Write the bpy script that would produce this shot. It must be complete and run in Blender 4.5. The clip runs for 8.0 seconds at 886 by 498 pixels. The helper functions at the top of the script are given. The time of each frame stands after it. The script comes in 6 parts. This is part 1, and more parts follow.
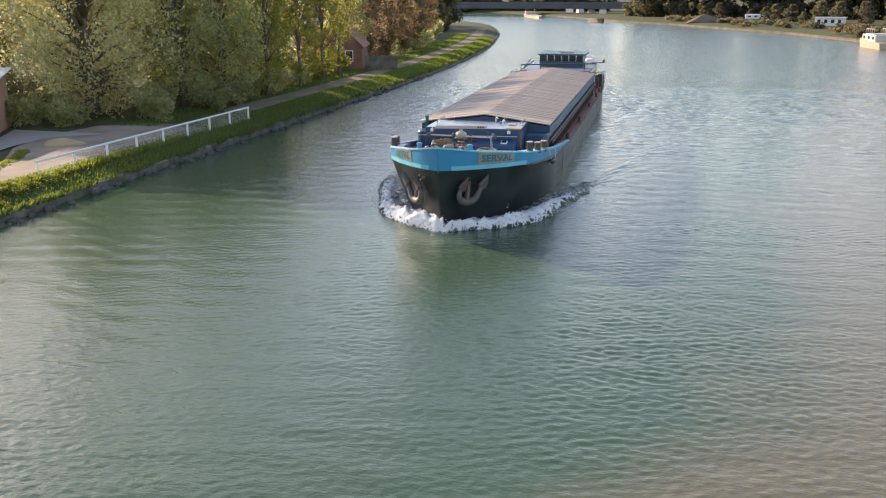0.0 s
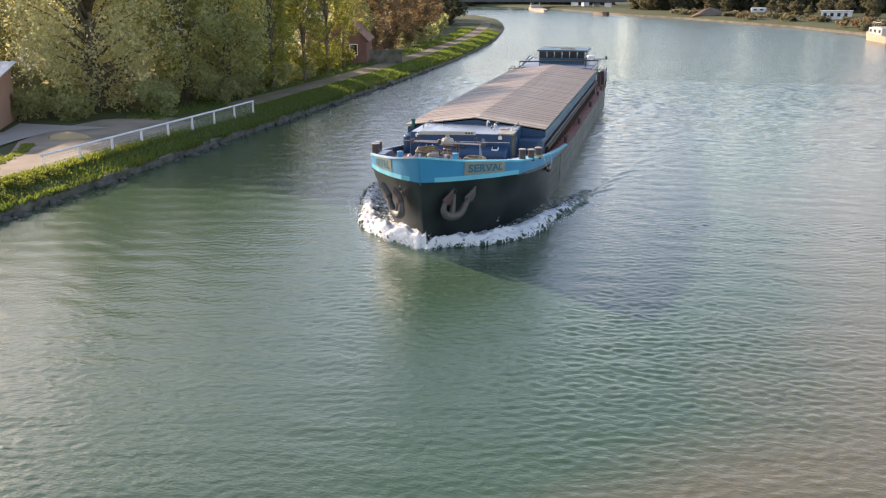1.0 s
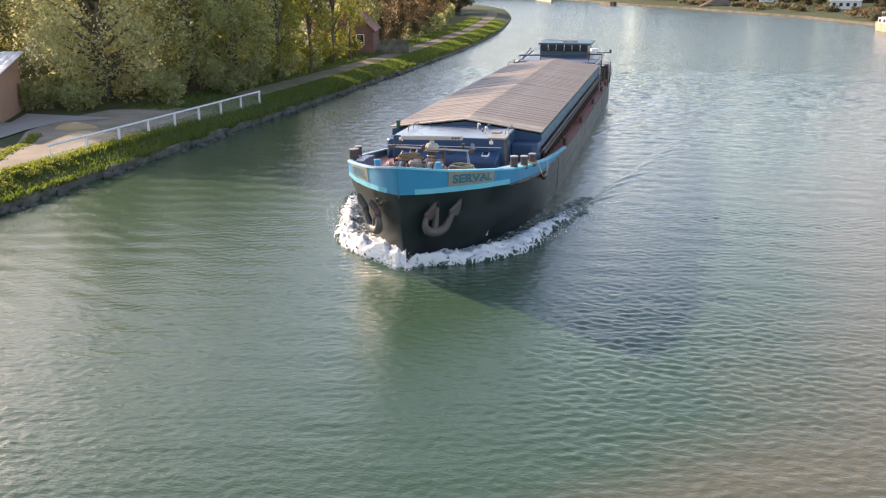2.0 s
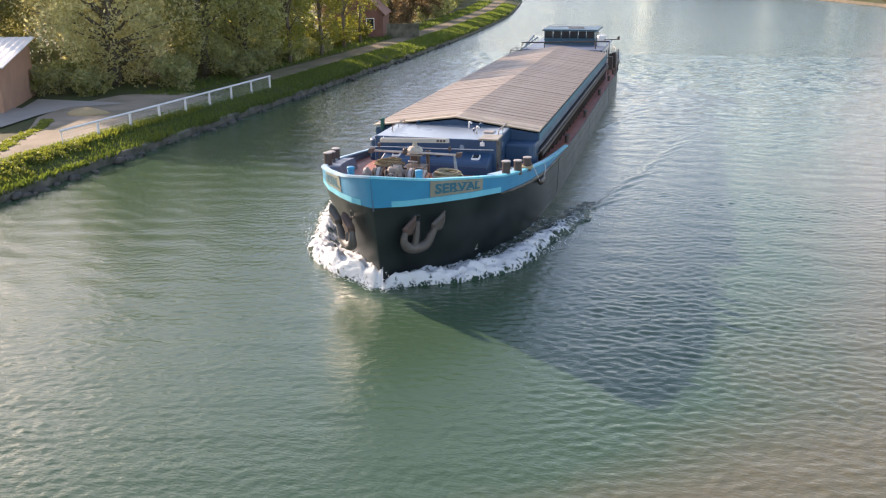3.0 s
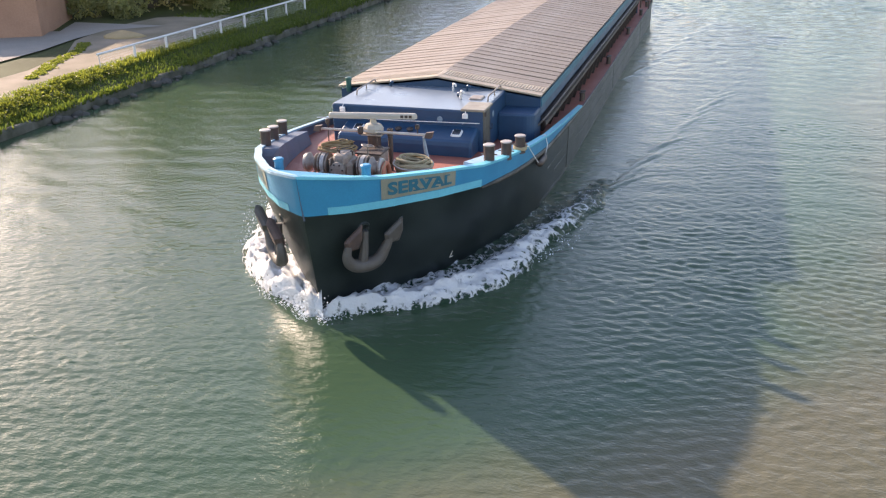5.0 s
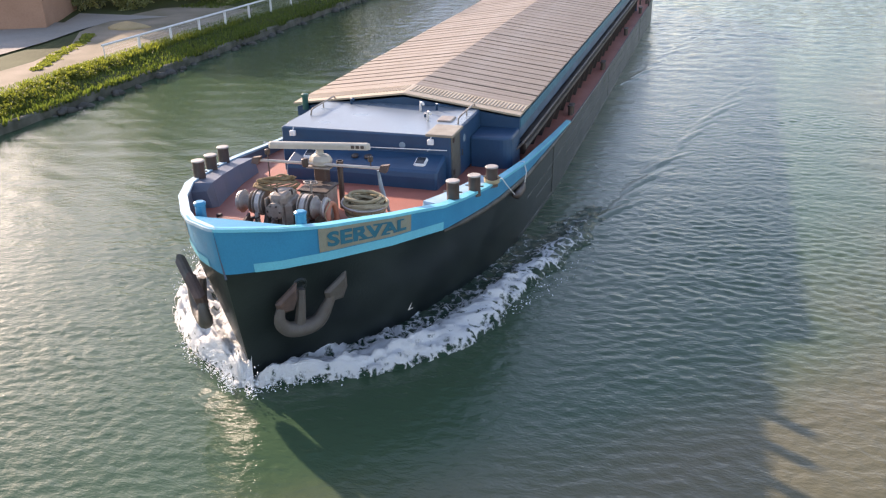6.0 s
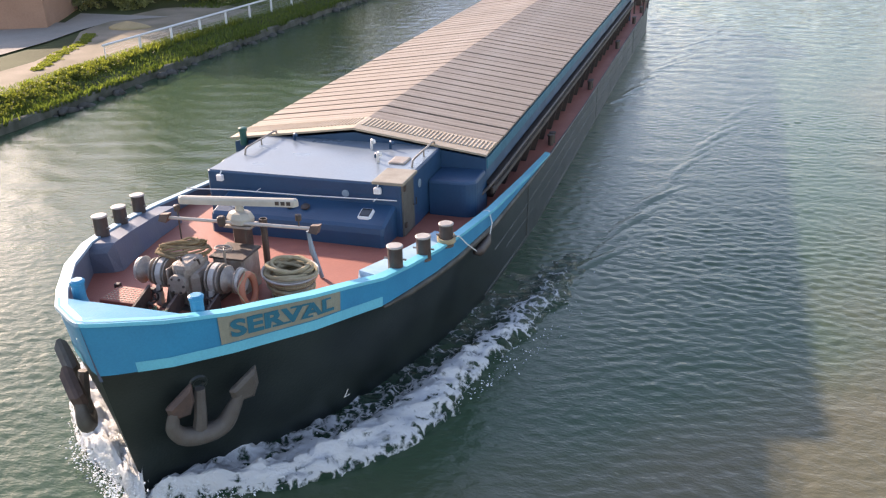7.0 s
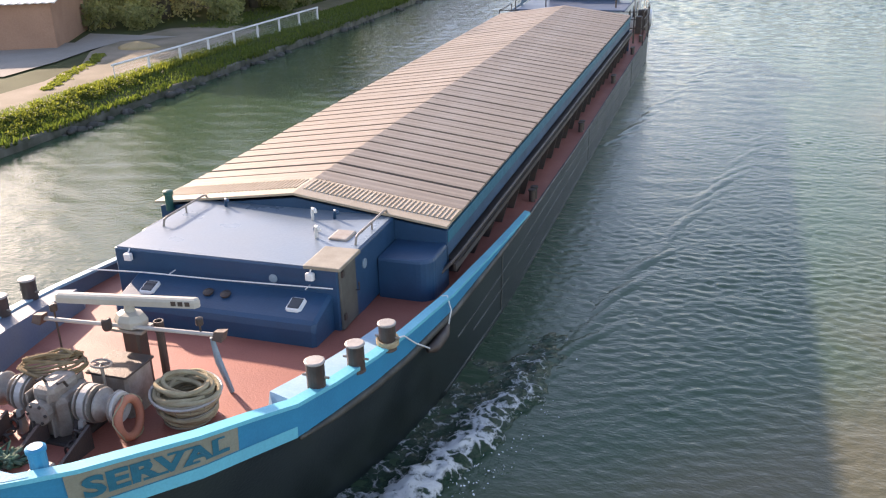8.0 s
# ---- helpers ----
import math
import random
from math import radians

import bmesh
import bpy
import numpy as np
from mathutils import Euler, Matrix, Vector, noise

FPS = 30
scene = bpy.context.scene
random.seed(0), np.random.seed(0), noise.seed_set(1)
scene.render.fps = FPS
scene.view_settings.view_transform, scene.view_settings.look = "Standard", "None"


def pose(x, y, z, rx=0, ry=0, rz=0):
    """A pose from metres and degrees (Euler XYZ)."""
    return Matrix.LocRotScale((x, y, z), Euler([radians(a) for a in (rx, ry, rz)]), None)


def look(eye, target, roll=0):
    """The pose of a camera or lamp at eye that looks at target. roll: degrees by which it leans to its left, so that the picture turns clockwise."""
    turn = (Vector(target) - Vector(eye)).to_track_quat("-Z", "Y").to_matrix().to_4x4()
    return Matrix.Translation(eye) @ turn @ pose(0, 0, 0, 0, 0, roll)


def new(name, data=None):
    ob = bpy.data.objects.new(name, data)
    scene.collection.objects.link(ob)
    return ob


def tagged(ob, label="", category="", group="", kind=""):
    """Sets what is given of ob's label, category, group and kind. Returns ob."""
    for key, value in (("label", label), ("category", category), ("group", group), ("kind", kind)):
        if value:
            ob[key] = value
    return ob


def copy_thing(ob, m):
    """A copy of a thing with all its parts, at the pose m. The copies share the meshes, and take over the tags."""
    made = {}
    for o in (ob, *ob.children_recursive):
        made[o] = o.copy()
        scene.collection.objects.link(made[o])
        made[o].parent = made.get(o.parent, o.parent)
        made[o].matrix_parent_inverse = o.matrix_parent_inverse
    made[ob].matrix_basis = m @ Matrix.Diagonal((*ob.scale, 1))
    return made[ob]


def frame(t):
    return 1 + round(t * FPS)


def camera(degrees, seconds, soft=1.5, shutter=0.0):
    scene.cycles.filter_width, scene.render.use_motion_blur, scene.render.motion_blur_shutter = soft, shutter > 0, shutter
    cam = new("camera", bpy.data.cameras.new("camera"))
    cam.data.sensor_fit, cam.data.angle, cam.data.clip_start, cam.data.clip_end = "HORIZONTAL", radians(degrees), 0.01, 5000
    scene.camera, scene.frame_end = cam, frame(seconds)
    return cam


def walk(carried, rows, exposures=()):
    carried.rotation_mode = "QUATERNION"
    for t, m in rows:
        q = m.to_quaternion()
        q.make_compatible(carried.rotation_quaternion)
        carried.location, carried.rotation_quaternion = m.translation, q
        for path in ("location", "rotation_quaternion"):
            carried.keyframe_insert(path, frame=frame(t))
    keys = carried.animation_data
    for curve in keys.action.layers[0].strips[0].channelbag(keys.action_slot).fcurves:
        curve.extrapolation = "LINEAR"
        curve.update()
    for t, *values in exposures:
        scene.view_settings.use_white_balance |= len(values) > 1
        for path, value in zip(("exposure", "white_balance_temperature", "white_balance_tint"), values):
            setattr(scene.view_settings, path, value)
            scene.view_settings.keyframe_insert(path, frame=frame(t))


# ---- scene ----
cam = camera(52.87, 8.0, soft=1.2)
walk(cam, [
    (0, pose(0.000, 0.000, 8.607, 74.10, 0, 13.37) @ pose(0, 0, 0, 0, 0, -0.12)),
    (0.5, pose(0.000, 0.000, 8.607, 73.87, 0, 13.52) @ pose(0, 0, 0, 0, 0, -0.09)),
    (1, pose(0.000, 0.000, 8.607, 73.71, 0, 13.67) @ pose(0, 0, 0, 0, 0, -0.15)),
    (2.5, pose(0.000, 0.000, 8.607, 72.70, 0, 14.39) @ pose(0, 0, 0, 0, 0, -0.26)),
    (3, pose(0.000, 0.000, 8.607, 72.12, 0, 14.82) @ pose(0, 0, 0, 0, 0, -0.47)),
    (3.5, pose(0.000, 0.000, 8.607, 70.95, 0, 15.57) @ pose(0, 0, 0, 0, 0, -0.76)),
    (4, pose(0.000, 0.000, 8.607, 69.58, 0, 16.28) @ pose(0, 0, 0, 0, 0, -1.02)),
    (4.5, pose(0.000, 0.000, 8.607, 68.21, 0, 16.95) @ pose(0, 0, 0, 0, 0, -1.06)),
    (6, pose(0.000, 0.000, 8.607, 66.70, 0, 17.74) @ pose(0, 0, 0, 0, 0, -1.41)),
    (6.5, pose(0.000, 0.000, 8.607, 66.69, 0, 17.78) @ pose(0, 0, 0, 0, 0, -1.51)),
    (7, pose(0.000, 0.000, 8.607, 66.69, 0, 17.79) @ pose(0, 0, 0, 0, 0, -1.45)),
    (7.5, pose(0.000, 0.000, 8.607, 66.72, 0, 17.80) @ pose(0, 0, 0, 0, 0, -1.51)),
    (8, pose(0.000, 0.000, 8.607, 67.88, 0, 18.23) @ pose(0, 0, 0, 0, 0, -1.62)),
], exposures=((0, 1.28, 7250, 26), (4.5, 1.47, 7250, 26), (8, 1.48, 7250, 26)))
BARGE_ROWS = [
    (0, pose(-7.637, 31.539, 0)),
    (0.5, pose(-7.637, 29.936, 0)),
    (1, pose(-7.637, 28.319, 0)),
    (2.5, pose(-7.637, 23.442, 0)),
    (3, pose(-7.637, 21.777, 0)),
    (3.5, pose(-7.637, 20.168, 0)),
    (4, pose(-7.637, 18.520, 0)),
    (4.5, pose(-7.637, 16.871, 0)),
    (6, pose(-7.637, 11.951, 0)),
    (6.5, pose(-7.637, 10.276, 0)),
    (7, pose(-7.637, 8.609, 0)),
    (7.5, pose(-7.637, 6.951, 0)),
    (8, pose(-7.637, 5.324, 0)),
]

# ---- world, sun, exposure ----
SUN_LEFT, SUN_UP = 57.0, 20.0
sun_from = Vector((-math.sin(radians(SUN_LEFT)) * math.cos(radians(SUN_UP)),
                   math.cos(radians(SUN_LEFT)) * math.cos(radians(SUN_UP)), math.sin(radians(SUN_UP))))
world = bpy.data.worlds.new("sky")
scene.world = world
world.use_nodes = True
sky = world.node_tree.nodes.new("ShaderNodeTexSky")
sky.sky_type, sky.sun_disc = "NISHITA", False
sky.sun_elevation, sky.sun_rotation = radians(SUN_UP), radians(-SUN_LEFT)
sky.air_density, sky.dust_density, sky.ozone_density = 1.0, 0.6, 1.1
world.node_tree.links.new(sky.outputs[0], world.node_tree.nodes["Background"].inputs[0])
world.node_tree.nodes["Background"].inputs[1].default_value = 0.15
sun = new("sun", bpy.data.lights.new("sun", "SUN"))
sun.data.energy, sun.data.angle, sun.data.color = 4.1, radians(1.0), (1.0, 0.9, 0.74)
sun.matrix_world = look(sun_from * 100, (0, 0, 0))


# ---- materials ----
def material(name, color, rough=0.6, metal=0.0, second=None, scale=3.0, grain=40.0, bump=0.2, spread=0.5, vary=0.0, sheen=None):
    """A surface whose colour wanders between two tones at a large and a small scale, with fine relief."""
    m = bpy.data.materials.new(name)
    m.use_nodes = True
    n, link = m.node_tree.nodes, m.node_tree.links.new
    b = n["Principled BSDF"]
    b.inputs["Metallic"].default_value = metal
    b.inputs["Specular IOR Level"].default_value = 0.12 if rough >= 0.85 else 0.5
    tc = n.new("ShaderNodeTexCoord")
    big, small = n.new("ShaderNodeTexNoise"), n.new("ShaderNodeTexNoise")
    for t, s, d in ((big, scale, 6), (small, grain, 3)):
        t.inputs["Scale"].default_value, t.inputs["Detail"].default_value = s, d
        link(tc.outputs["Object"], t.inputs["Vector"])
    second = second or tuple(c * 0.6 for c in color)
    ramp = n.new("ShaderNodeMapRange")
    ramp.inputs["From Min"].default_value, ramp.inputs["From Max"].default_value = 0.5 - spread / 2, 0.5 + spread / 2
    link(big.outputs["Fac"], ramp.inputs["Value"])
    mix = n.new("ShaderNodeMix")
    mix.data_type = "RGBA"
    mix.inputs[6].default_value, mix.inputs[7].default_value = (*second, 1), (*color, 1)
    link(ramp.outputs[0], mix.inputs[0])
    hsv = n.new("ShaderNodeHueSaturation")
    val = n.new("ShaderNodeMapRange")
    val.inputs["To Min"].default_value, val.inputs["To Max"].default_value = 0.86, 1.14
    link(small.outputs["Fac"], val.inputs["Value"])
    if vary:
        info = n.new("ShaderNodeObjectInfo")
        add, off = n.new("ShaderNodeMath"), n.new("ShaderNodeMapRange")
        off.inputs["To Min"].default_value, off.inputs["To Max"].default_value = -vary, vary
        link(info.outputs["Random"], off.inputs["Value"])
        link(val.outputs[0], add.inputs[0])
        link(off.outputs[0], add.inputs[1])
        link(add.outputs[0], hsv.inputs["Value"])
    else:
        link(val.outputs[0], hsv.inputs["Value"])
    link(mix.outputs[2], hsv.inputs["Color"])
    link(hsv.outputs[0], b.inputs["Base Color"])
    r = n.new("ShaderNodeMapRange")
    r.inputs["To Min"].default_value, r.inputs["To Max"].default_value = min(1, rough + 0.12), max(0.03, rough - 0.12)
    link(big.outputs["Fac"], r.inputs["Value"])
    link(r.outputs[0], b.inputs["Roughness"])
    if bump:
        bp = n.new("ShaderNodeBump")
        bp.inputs["Strength"].default_value, bp.inputs["Distance"].default_value = bump, 0.02
        link(small.outputs["Fac"], bp.inputs["Height"])
        link(bp.outputs[0], b.inputs["Normal"])
    return m


def leaf_material(name, color, second, glow):
    m = bpy.data.materials.new(name)
    m.use_nodes = True
    n, link = m.node_tree.nodes, m.node_tree.links.new
    b = n["Principled BSDF"]
    b.inputs["Roughness"].default_value = 0.55
    geo, info = n.new("ShaderNodeNewGeometry"), n.new("ShaderNodeObjectInfo")
    mix = n.new("ShaderNodeMix")
    mix.data_type = "RGBA"
    mix.inputs[6].default_value, mix.inputs[7].default_value = (*color, 1), (*second, 1)
    link(geo.outputs["Random Per Island"], mix.inputs[0])
    hsv = n.new("ShaderNodeHueSaturation")
    val = n.new("ShaderNodeMapRange")
    val.inputs["To Min"].default_value, val.inputs["To Max"].default_value = 0.75, 1.25
    link(info.outputs["Random"], val.inputs["Value"])
    link(val.outputs[0], hsv.inputs["Value"])
    link(mix.outputs[2], hsv.inputs["Color"])
    link(hsv.outputs[0], b.inputs["Base Color"])
    tr = n.new("ShaderNodeBsdfTranslucent")
    tint = n.new("ShaderNodeMix")
    tint.data_type, tint.blend_type = "RGBA", "MULTIPLY"
    tint.inputs[0].default_value = 1.0
    tint.inputs[7].default_value = (*glow, 1)
    link(hsv.outputs[0], tint.inputs[6])
    link(tint.outputs[2], tr.inputs["Color"])
    ms = n.new("ShaderNodeMixShader")
    ms.inputs[0].default_value = 0.6
    link(b.outputs[0], ms.inputs[1])
    link(tr.outputs[0], ms.inputs[2])
    link(ms.outputs[0], n["Material Output"].inputs["Surface"])
    return m


def water_material(name, silted):
    m = bpy.data.materials.new(name)
    m.use_nodes = True
    n, link = m.node_tree.nodes, m.node_tree.links.new
    b = n["Principled BSDF"]
    b.inputs["IOR"].default_value = 1.33
    tc = n.new("ShaderNodeTexCoord")
    sep = n.new("ShaderNodeSeparateXYZ")
    link(tc.outputs["Object"], sep.inputs[0])

    def noise_tex(scale, detail, stretch=(1, 1, 1), rough=0.5, turn=0.0):
        mp = n.new("ShaderNodeMapping")
        mp.inputs["Scale"].default_value = stretch
        mp.inputs["Rotation"].default_value = (0, 0, radians(turn))
        link(tc.outputs["Object"], mp.inputs[0])
        t = n.new("ShaderNodeTexNoise")
        t.inputs["Scale"].default_value, t.inputs["Detail"].default_value, t.inputs["Roughness"].default_value = scale, detail, rough
        link(mp.outputs[0], t.inputs["Vector"])
        return t.outputs["Fac"]

    def math_node(op, a, bb):
        k = n.new("ShaderNodeMath")
        k.operation = op
        for i, v in enumerate((a, bb)):
            if isinstance(v, (int, float)):
                k.inputs[i].default_value = v
            else:
                link(v, k.inputs[i])
        return k.outputs[0]

    # silt clouds drift on one side of the fairway
    cloud = noise_tex(0.12, 5, (1, 0.6, 1), 0.55)
    near = math_node("SUBTRACT", math_node("MULTIPLY", sep.outputs[1], 1.1), 17.6)
    far = math_node("ADD", math_node("MULTIPLY", sep.outputs[1], 0.1), 0.3)
    side = math_node("SUBTRACT", sep.outputs[0], math_node("MINIMUM", near, far))
    silt = math_node("ADD", math_node("MULTIPLY", side, 0.26), math_node("MULTIPLY", math_node("SUBTRACT", cloud, 0.5), 2.2))
    silt = math_node("SUBTRACT", silt, math_node("MAXIMUM", math_node("MULTIPLY", math_node("SUBTRACT", sep.outputs[1], 40.0), 0.03), 0.0))
    sr = n.new("ShaderNodeMapRange")
    sr.interpolation_type = "SMOOTHSTEP"
    sr.inputs["From Min"].default_value, sr.inputs["From Max"].default_value = -0.35, 0.75
    link(silt, sr.inputs["Value"])
    mix = n.new("ShaderNodeMix")
    mix.data_type = "RGBA"
    mix.inputs[6].default_value, mix.inputs[7].default_value = (0.04, 0.08, 0.04, 1), (0.14, 0.121, 0.07, 1)
    if silted:
        link(sr.outputs[0], mix.inputs[0])
    else:
        mix.inputs[0].default_value = 0.0
    hue = noise_tex(0.05, 3)
    mix2 = n.new("ShaderNodeMix")
    mix2.data_type = "RGBA"
    mix2.inputs[7].default_value = (0.05, 0.076, 0.05, 1)
    link(math_node("MULTIPLY", hue, 0.5), mix2.inputs[0])
    link(mix.outputs[2], mix2.inputs[6])
    link(mix2.outputs[2], b.inputs["Base Color"])
    # fine wind ripples; the larger waves are in the mesh
    chop = math_node("MULTIPLY", noise_tex(2.6, 2, (1, 2.0, 1), 0.5, -12), 0.010)
    fine = math_node("MULTIPLY", noise_tex(8.5, 3, (1, 1.8, 1), 0.55, 8), 0.012)
    # the open reach is rougher than the sheltered water by the bridge
    wind = math_node("MINIMUM", math_node("MAXIMUM", math_node("MULTIPLY", math_node("SUBTRACT", sep.outputs[1], 36.0), 0.016), 0.0), 1.0)
    gusts = math_node("ADD", math_node("MULTIPLY", noise_tex(0.8, 3, (1, 1.5, 1), 0.55, 10), 0.2), math_node("MULTIPLY", noise_tex(2.4, 3, (1, 1.6, 1), 0.6, -8), 0.09))
    link(math_node("ADD", math_node("MULTIPLY", wind, 0.15), 0.015), b.inputs["Roughness"])
    total = math_node("ADD", math_node("ADD", chop, fine), math_node("MULTIPLY", gusts, wind))
    bp = n.new("ShaderNodeBump")
    bp.inputs["Strength"].default_value, bp.inputs["Distance"].default_value = 1.0, 1.0
    link(total, bp.inputs["Height"])
    link(bp.outputs[0], b.inputs["Normal"])
    return m


WATER = water_material("canal_water", True)
WATER_CLEAR = water_material("wake_water", False)
HULL_BLACK = material("hull_black_paint", (0.0065, 0.011, 0.011), 0.36, 0, (0.022, 0.031, 0.029), 0.8, 25, 0.25, spread=0.35)
HULL_SCUFF = material("scuffed_hull_steel", (0.075, 0.072, 0.06), 0.55, 0.1, (0.03, 0.03, 0.026), 2.5, 30, 0.3)
SEAM = material("rubbed_plate_seam", (0.17, 0.18, 0.17), 0.5, 0.1, (0.02, 0.026, 0.025), 1.1, 30, 0.2)
BLUE = material("bright_blue_paint", (0.014, 0.255, 0.43), 0.42, 0, (0.013, 0.2, 0.36), 1.0, 30, 0.15)
CYAN = material("pale_cyan_paint", (0.11, 0.52, 0.62), 0.45, 0, (0.09, 0.42, 0.54), 2.0, 30, 0.1)
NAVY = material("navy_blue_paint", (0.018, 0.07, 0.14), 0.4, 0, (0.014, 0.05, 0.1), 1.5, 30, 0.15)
# Sky reflection on the flat roof is put into this paler blue-grey.
NAVY_SKY_SHEEN = material("navy_roof_sky_sheen", (0.15, 0.2, 0.245), 0.3, 0, (0.19, 0.225, 0.255), 1.2, 20, 0.1)
OXIDE = material("oxide_red_deck", (0.36, 0.115, 0.075), 0.6, 0, (0.27, 0.085, 0.06), 0.9, 30, 0.25)
ALUMINIUM = material("weathered_hatch_sheet", (0.275, 0.22, 0.165), 0.55, 0.1, (0.215, 0.165, 0.12), 0.7, 25, 0.15, vary=0.06)
# Near-black tone that stands for the shadow lines between hatch boards.
JOINT = material("joint_shade", (0.03, 0.024, 0.02), 0.8)
CREAM = material("cream_flashing", (0.45, 0.36, 0.25), 0.5, 0.1, (0.36, 0.28, 0.19), 2, 30)
PALE_STEEL = material("pale_pipe_steel", (0.5, 0.47, 0.43), 0.45, 0.2, (0.36, 0.32, 0.28), 4, 40, 0.15)
STEEL = material("worn_grey_steel", (0.36, 0.325, 0.28), 0.55, 0.15, (0.2, 0.15, 0.115), 5, 40, 0.3)
DARK_STEEL = material("dark_steel", (0.05, 0.046, 0.045), 0.5, 0.3, (0.09, 0.06, 0.045), 6, 50, 0.3)
BOLLARD = material("bollard_brown_black", (0.045, 0.035, 0.032), 0.45, 0.2, (0.09, 0.06, 0.05), 6, 50, 0.3)
BOLLARD_TOP = material("bollard_pale_top", (0.42, 0.38, 0.34), 0.55, 0.1)
# Inner bulwark blue, made lighter and greyer to hold the glare on it.
BULWARK_IN = material("bulwark_inner_blue_glare", (0.085, 0.12, 0.19), 0.42, 0, (0.13, 0.15, 0.18), 1.5, 30, 0.2)
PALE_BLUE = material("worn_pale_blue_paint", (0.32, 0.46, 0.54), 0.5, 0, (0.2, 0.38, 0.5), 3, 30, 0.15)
ANCHOR = material("grey_anchor_iron", (0.1, 0.095, 0.085), 0.6, 0.1, (0.09, 0.075, 0.065), 7, 50, 0.4)
RUST = material("rusty_iron", (0.12, 0.075, 0.06), 0.7, 0.1, (0.07, 0.05, 0.045), 6, 50, 0.4)
TEAL = material("dark_teal_paint", (0.02, 0.085, 0.12), 0.45, 0, (0.016, 0.06, 0.085), 1.5, 30, 0.1)
OLIVE = material("olive_grey_door", (0.13, 0.125, 0.105), 0.5, 0.1)
BEIGE = material("beige_lid", (0.34, 0.29, 0.21), 0.5)
LETTER_TEAL = material("dark_teal_lettering", (0.012, 0.15, 0.215), 0.45, 0, (0.014, 0.12, 0.17), 5, 40)
TAN = material("khaki_name_board", (0.27, 0.275, 0.215), 0.35, 0, (0.21, 0.21, 0.16), 4, 40)
WHITE = material("white_paint", (0.78, 0.77, 0.74), 0.45, 0, (0.66, 0.64, 0.6), 3, 30, 0.1)
ROPE = material("hemp_rope", (0.47, 0.39, 0.25), 0.9, 0, (0.32, 0.25, 0.15), 8, 90, 0.6)
ROPE_BROWN = material("brown_rope", (0.33, 0.235, 0.13), 0.9, 0, (0.2, 0.14, 0.08), 8, 90, 0.6)
GREEN_ROPE = material("green_rope", (0.07, 0.2, 0.13), 0.9, 0, (0.2, 0.22, 0.16), 9, 90, 0.6)
ORANGE = material("faded_orange_ring", (0.55, 0.2, 0.11), 0.7, 0, (0.42, 0.15, 0.09), 5, 60)
GREEN_CAP = material("dark_green_paint", (0.02, 0.12, 0.09), 0.5)
GLASS_DARK = material("dark_glass", (0.02, 0.025, 0.03), 0.08, 0, (0.03, 0.035, 0.04), 2, 20, 0)
GREY_BLUE = material("grey_blue_paint", (0.22, 0.3, 0.36), 0.5)
FOAM = material("foam", (0.86, 0.88, 0.88), 0.6, 0, (0.75, 0.8, 0.8), 3, 30, 0.5)
GRASS = material("grass_ground", (0.066, 0.085, 0.028), 0.9, 0, (0.066, 0.066, 0.034), 0.35, 9, 0.9)
BLADES = leaf_material("grass_blades", (0.07, 0.105, 0.026), (0.125, 0.15, 0.04), (1.5, 1.6, 0.8))
WEEDS = leaf_material("weed_leaves", (0.1, 0.125, 0.028), (0.18, 0.195, 0.048), (1.5, 1.5, 0.8))
PATH = material("towpath_earth", (0.24, 0.18, 0.125), 0.9, 0, (0.12, 0.12, 0.06), 0.5, 12, 0.6)
GRAVEL = material("path_gravel", (0.34, 0.275, 0.21), 0.9, 0, (0.17, 0.15, 0.095), 0.4, 12, 0.6)
ASPHALT = material("yard_asphalt", (0.34, 0.31, 0.27), 0.9, 0, (0.26, 0.235, 0.2), 0.3, 10, 0.5)
SAND = material("sand_heap", (0.45, 0.34, 0.19), 0.95, 0, (0.36, 0.27, 0.15), 1.5, 15, 0.7)
STONE = material("bank_stone", (0.13, 0.12, 0.105), 0.85, 0, (0.06, 0.06, 0.05), 3, 20, 0.7, vary=0.15)
CONCRETE = material("bank_concrete", (0.2, 0.185, 0.145), 0.9, 0, (0.06, 0.062, 0.04), 1.6, 12, 0.6)
BRICK = material("shed_pink_brick", (0.40, 0.235, 0.16), 0.85, 0, (0.33, 0.19, 0.13), 0.8, 12, 0.4)
BRICK_DARK = material("house_brick", (0.24, 0.12, 0.09), 0.85, 0, (0.17, 0.09, 0.07), 0.8, 8, 0.4)
TILE = material("roof_tile", (0.3, 0.13, 0.08), 0.8, 0, (0.2, 0.1, 0.07), 1.0, 8, 0.4)
SHEET = material("white_sheet_roof", (0.72, 0.71, 0.68), 0.45, 0.1, (0.6, 0.59, 0.56), 1, 10)
BARK = material("bark", (0.11, 0.085, 0.06), 0.95, 0, (0.2, 0.17, 0.13), 3, 25, 0.8)
LEAF_WILLOW = leaf_material("willow_leaves", (0.32, 0.315, 0.175), (0.5, 0.47, 0.28), (1.75, 1.7, 1.25))
LEAF_POPLAR = leaf_material("poplar_leaves", (0.11, 0.135, 0.04), (0.23, 0.22, 0.07), (1.9, 1.8, 0.8))
LEAF_DARK = leaf_material("dark_leaves", (0.19, 0.205, 0.105), (0.33, 0.32, 0.165), (1.7, 1.7, 1.1))
BOAT_WHITE = material("boat_cream_white", (0.46, 0.43, 0.36), 0.5, 0, (0.38, 0.35, 0.29), 1, 12, 0.1)
# Backlit shade of the far wood is put into these darker leaf tones.
LEAF_FAR = leaf_material("far_shaded_leaves", (0.08, 0.085, 0.055), (0.15, 0.135, 0.085), (1.4, 1.35, 1.05))
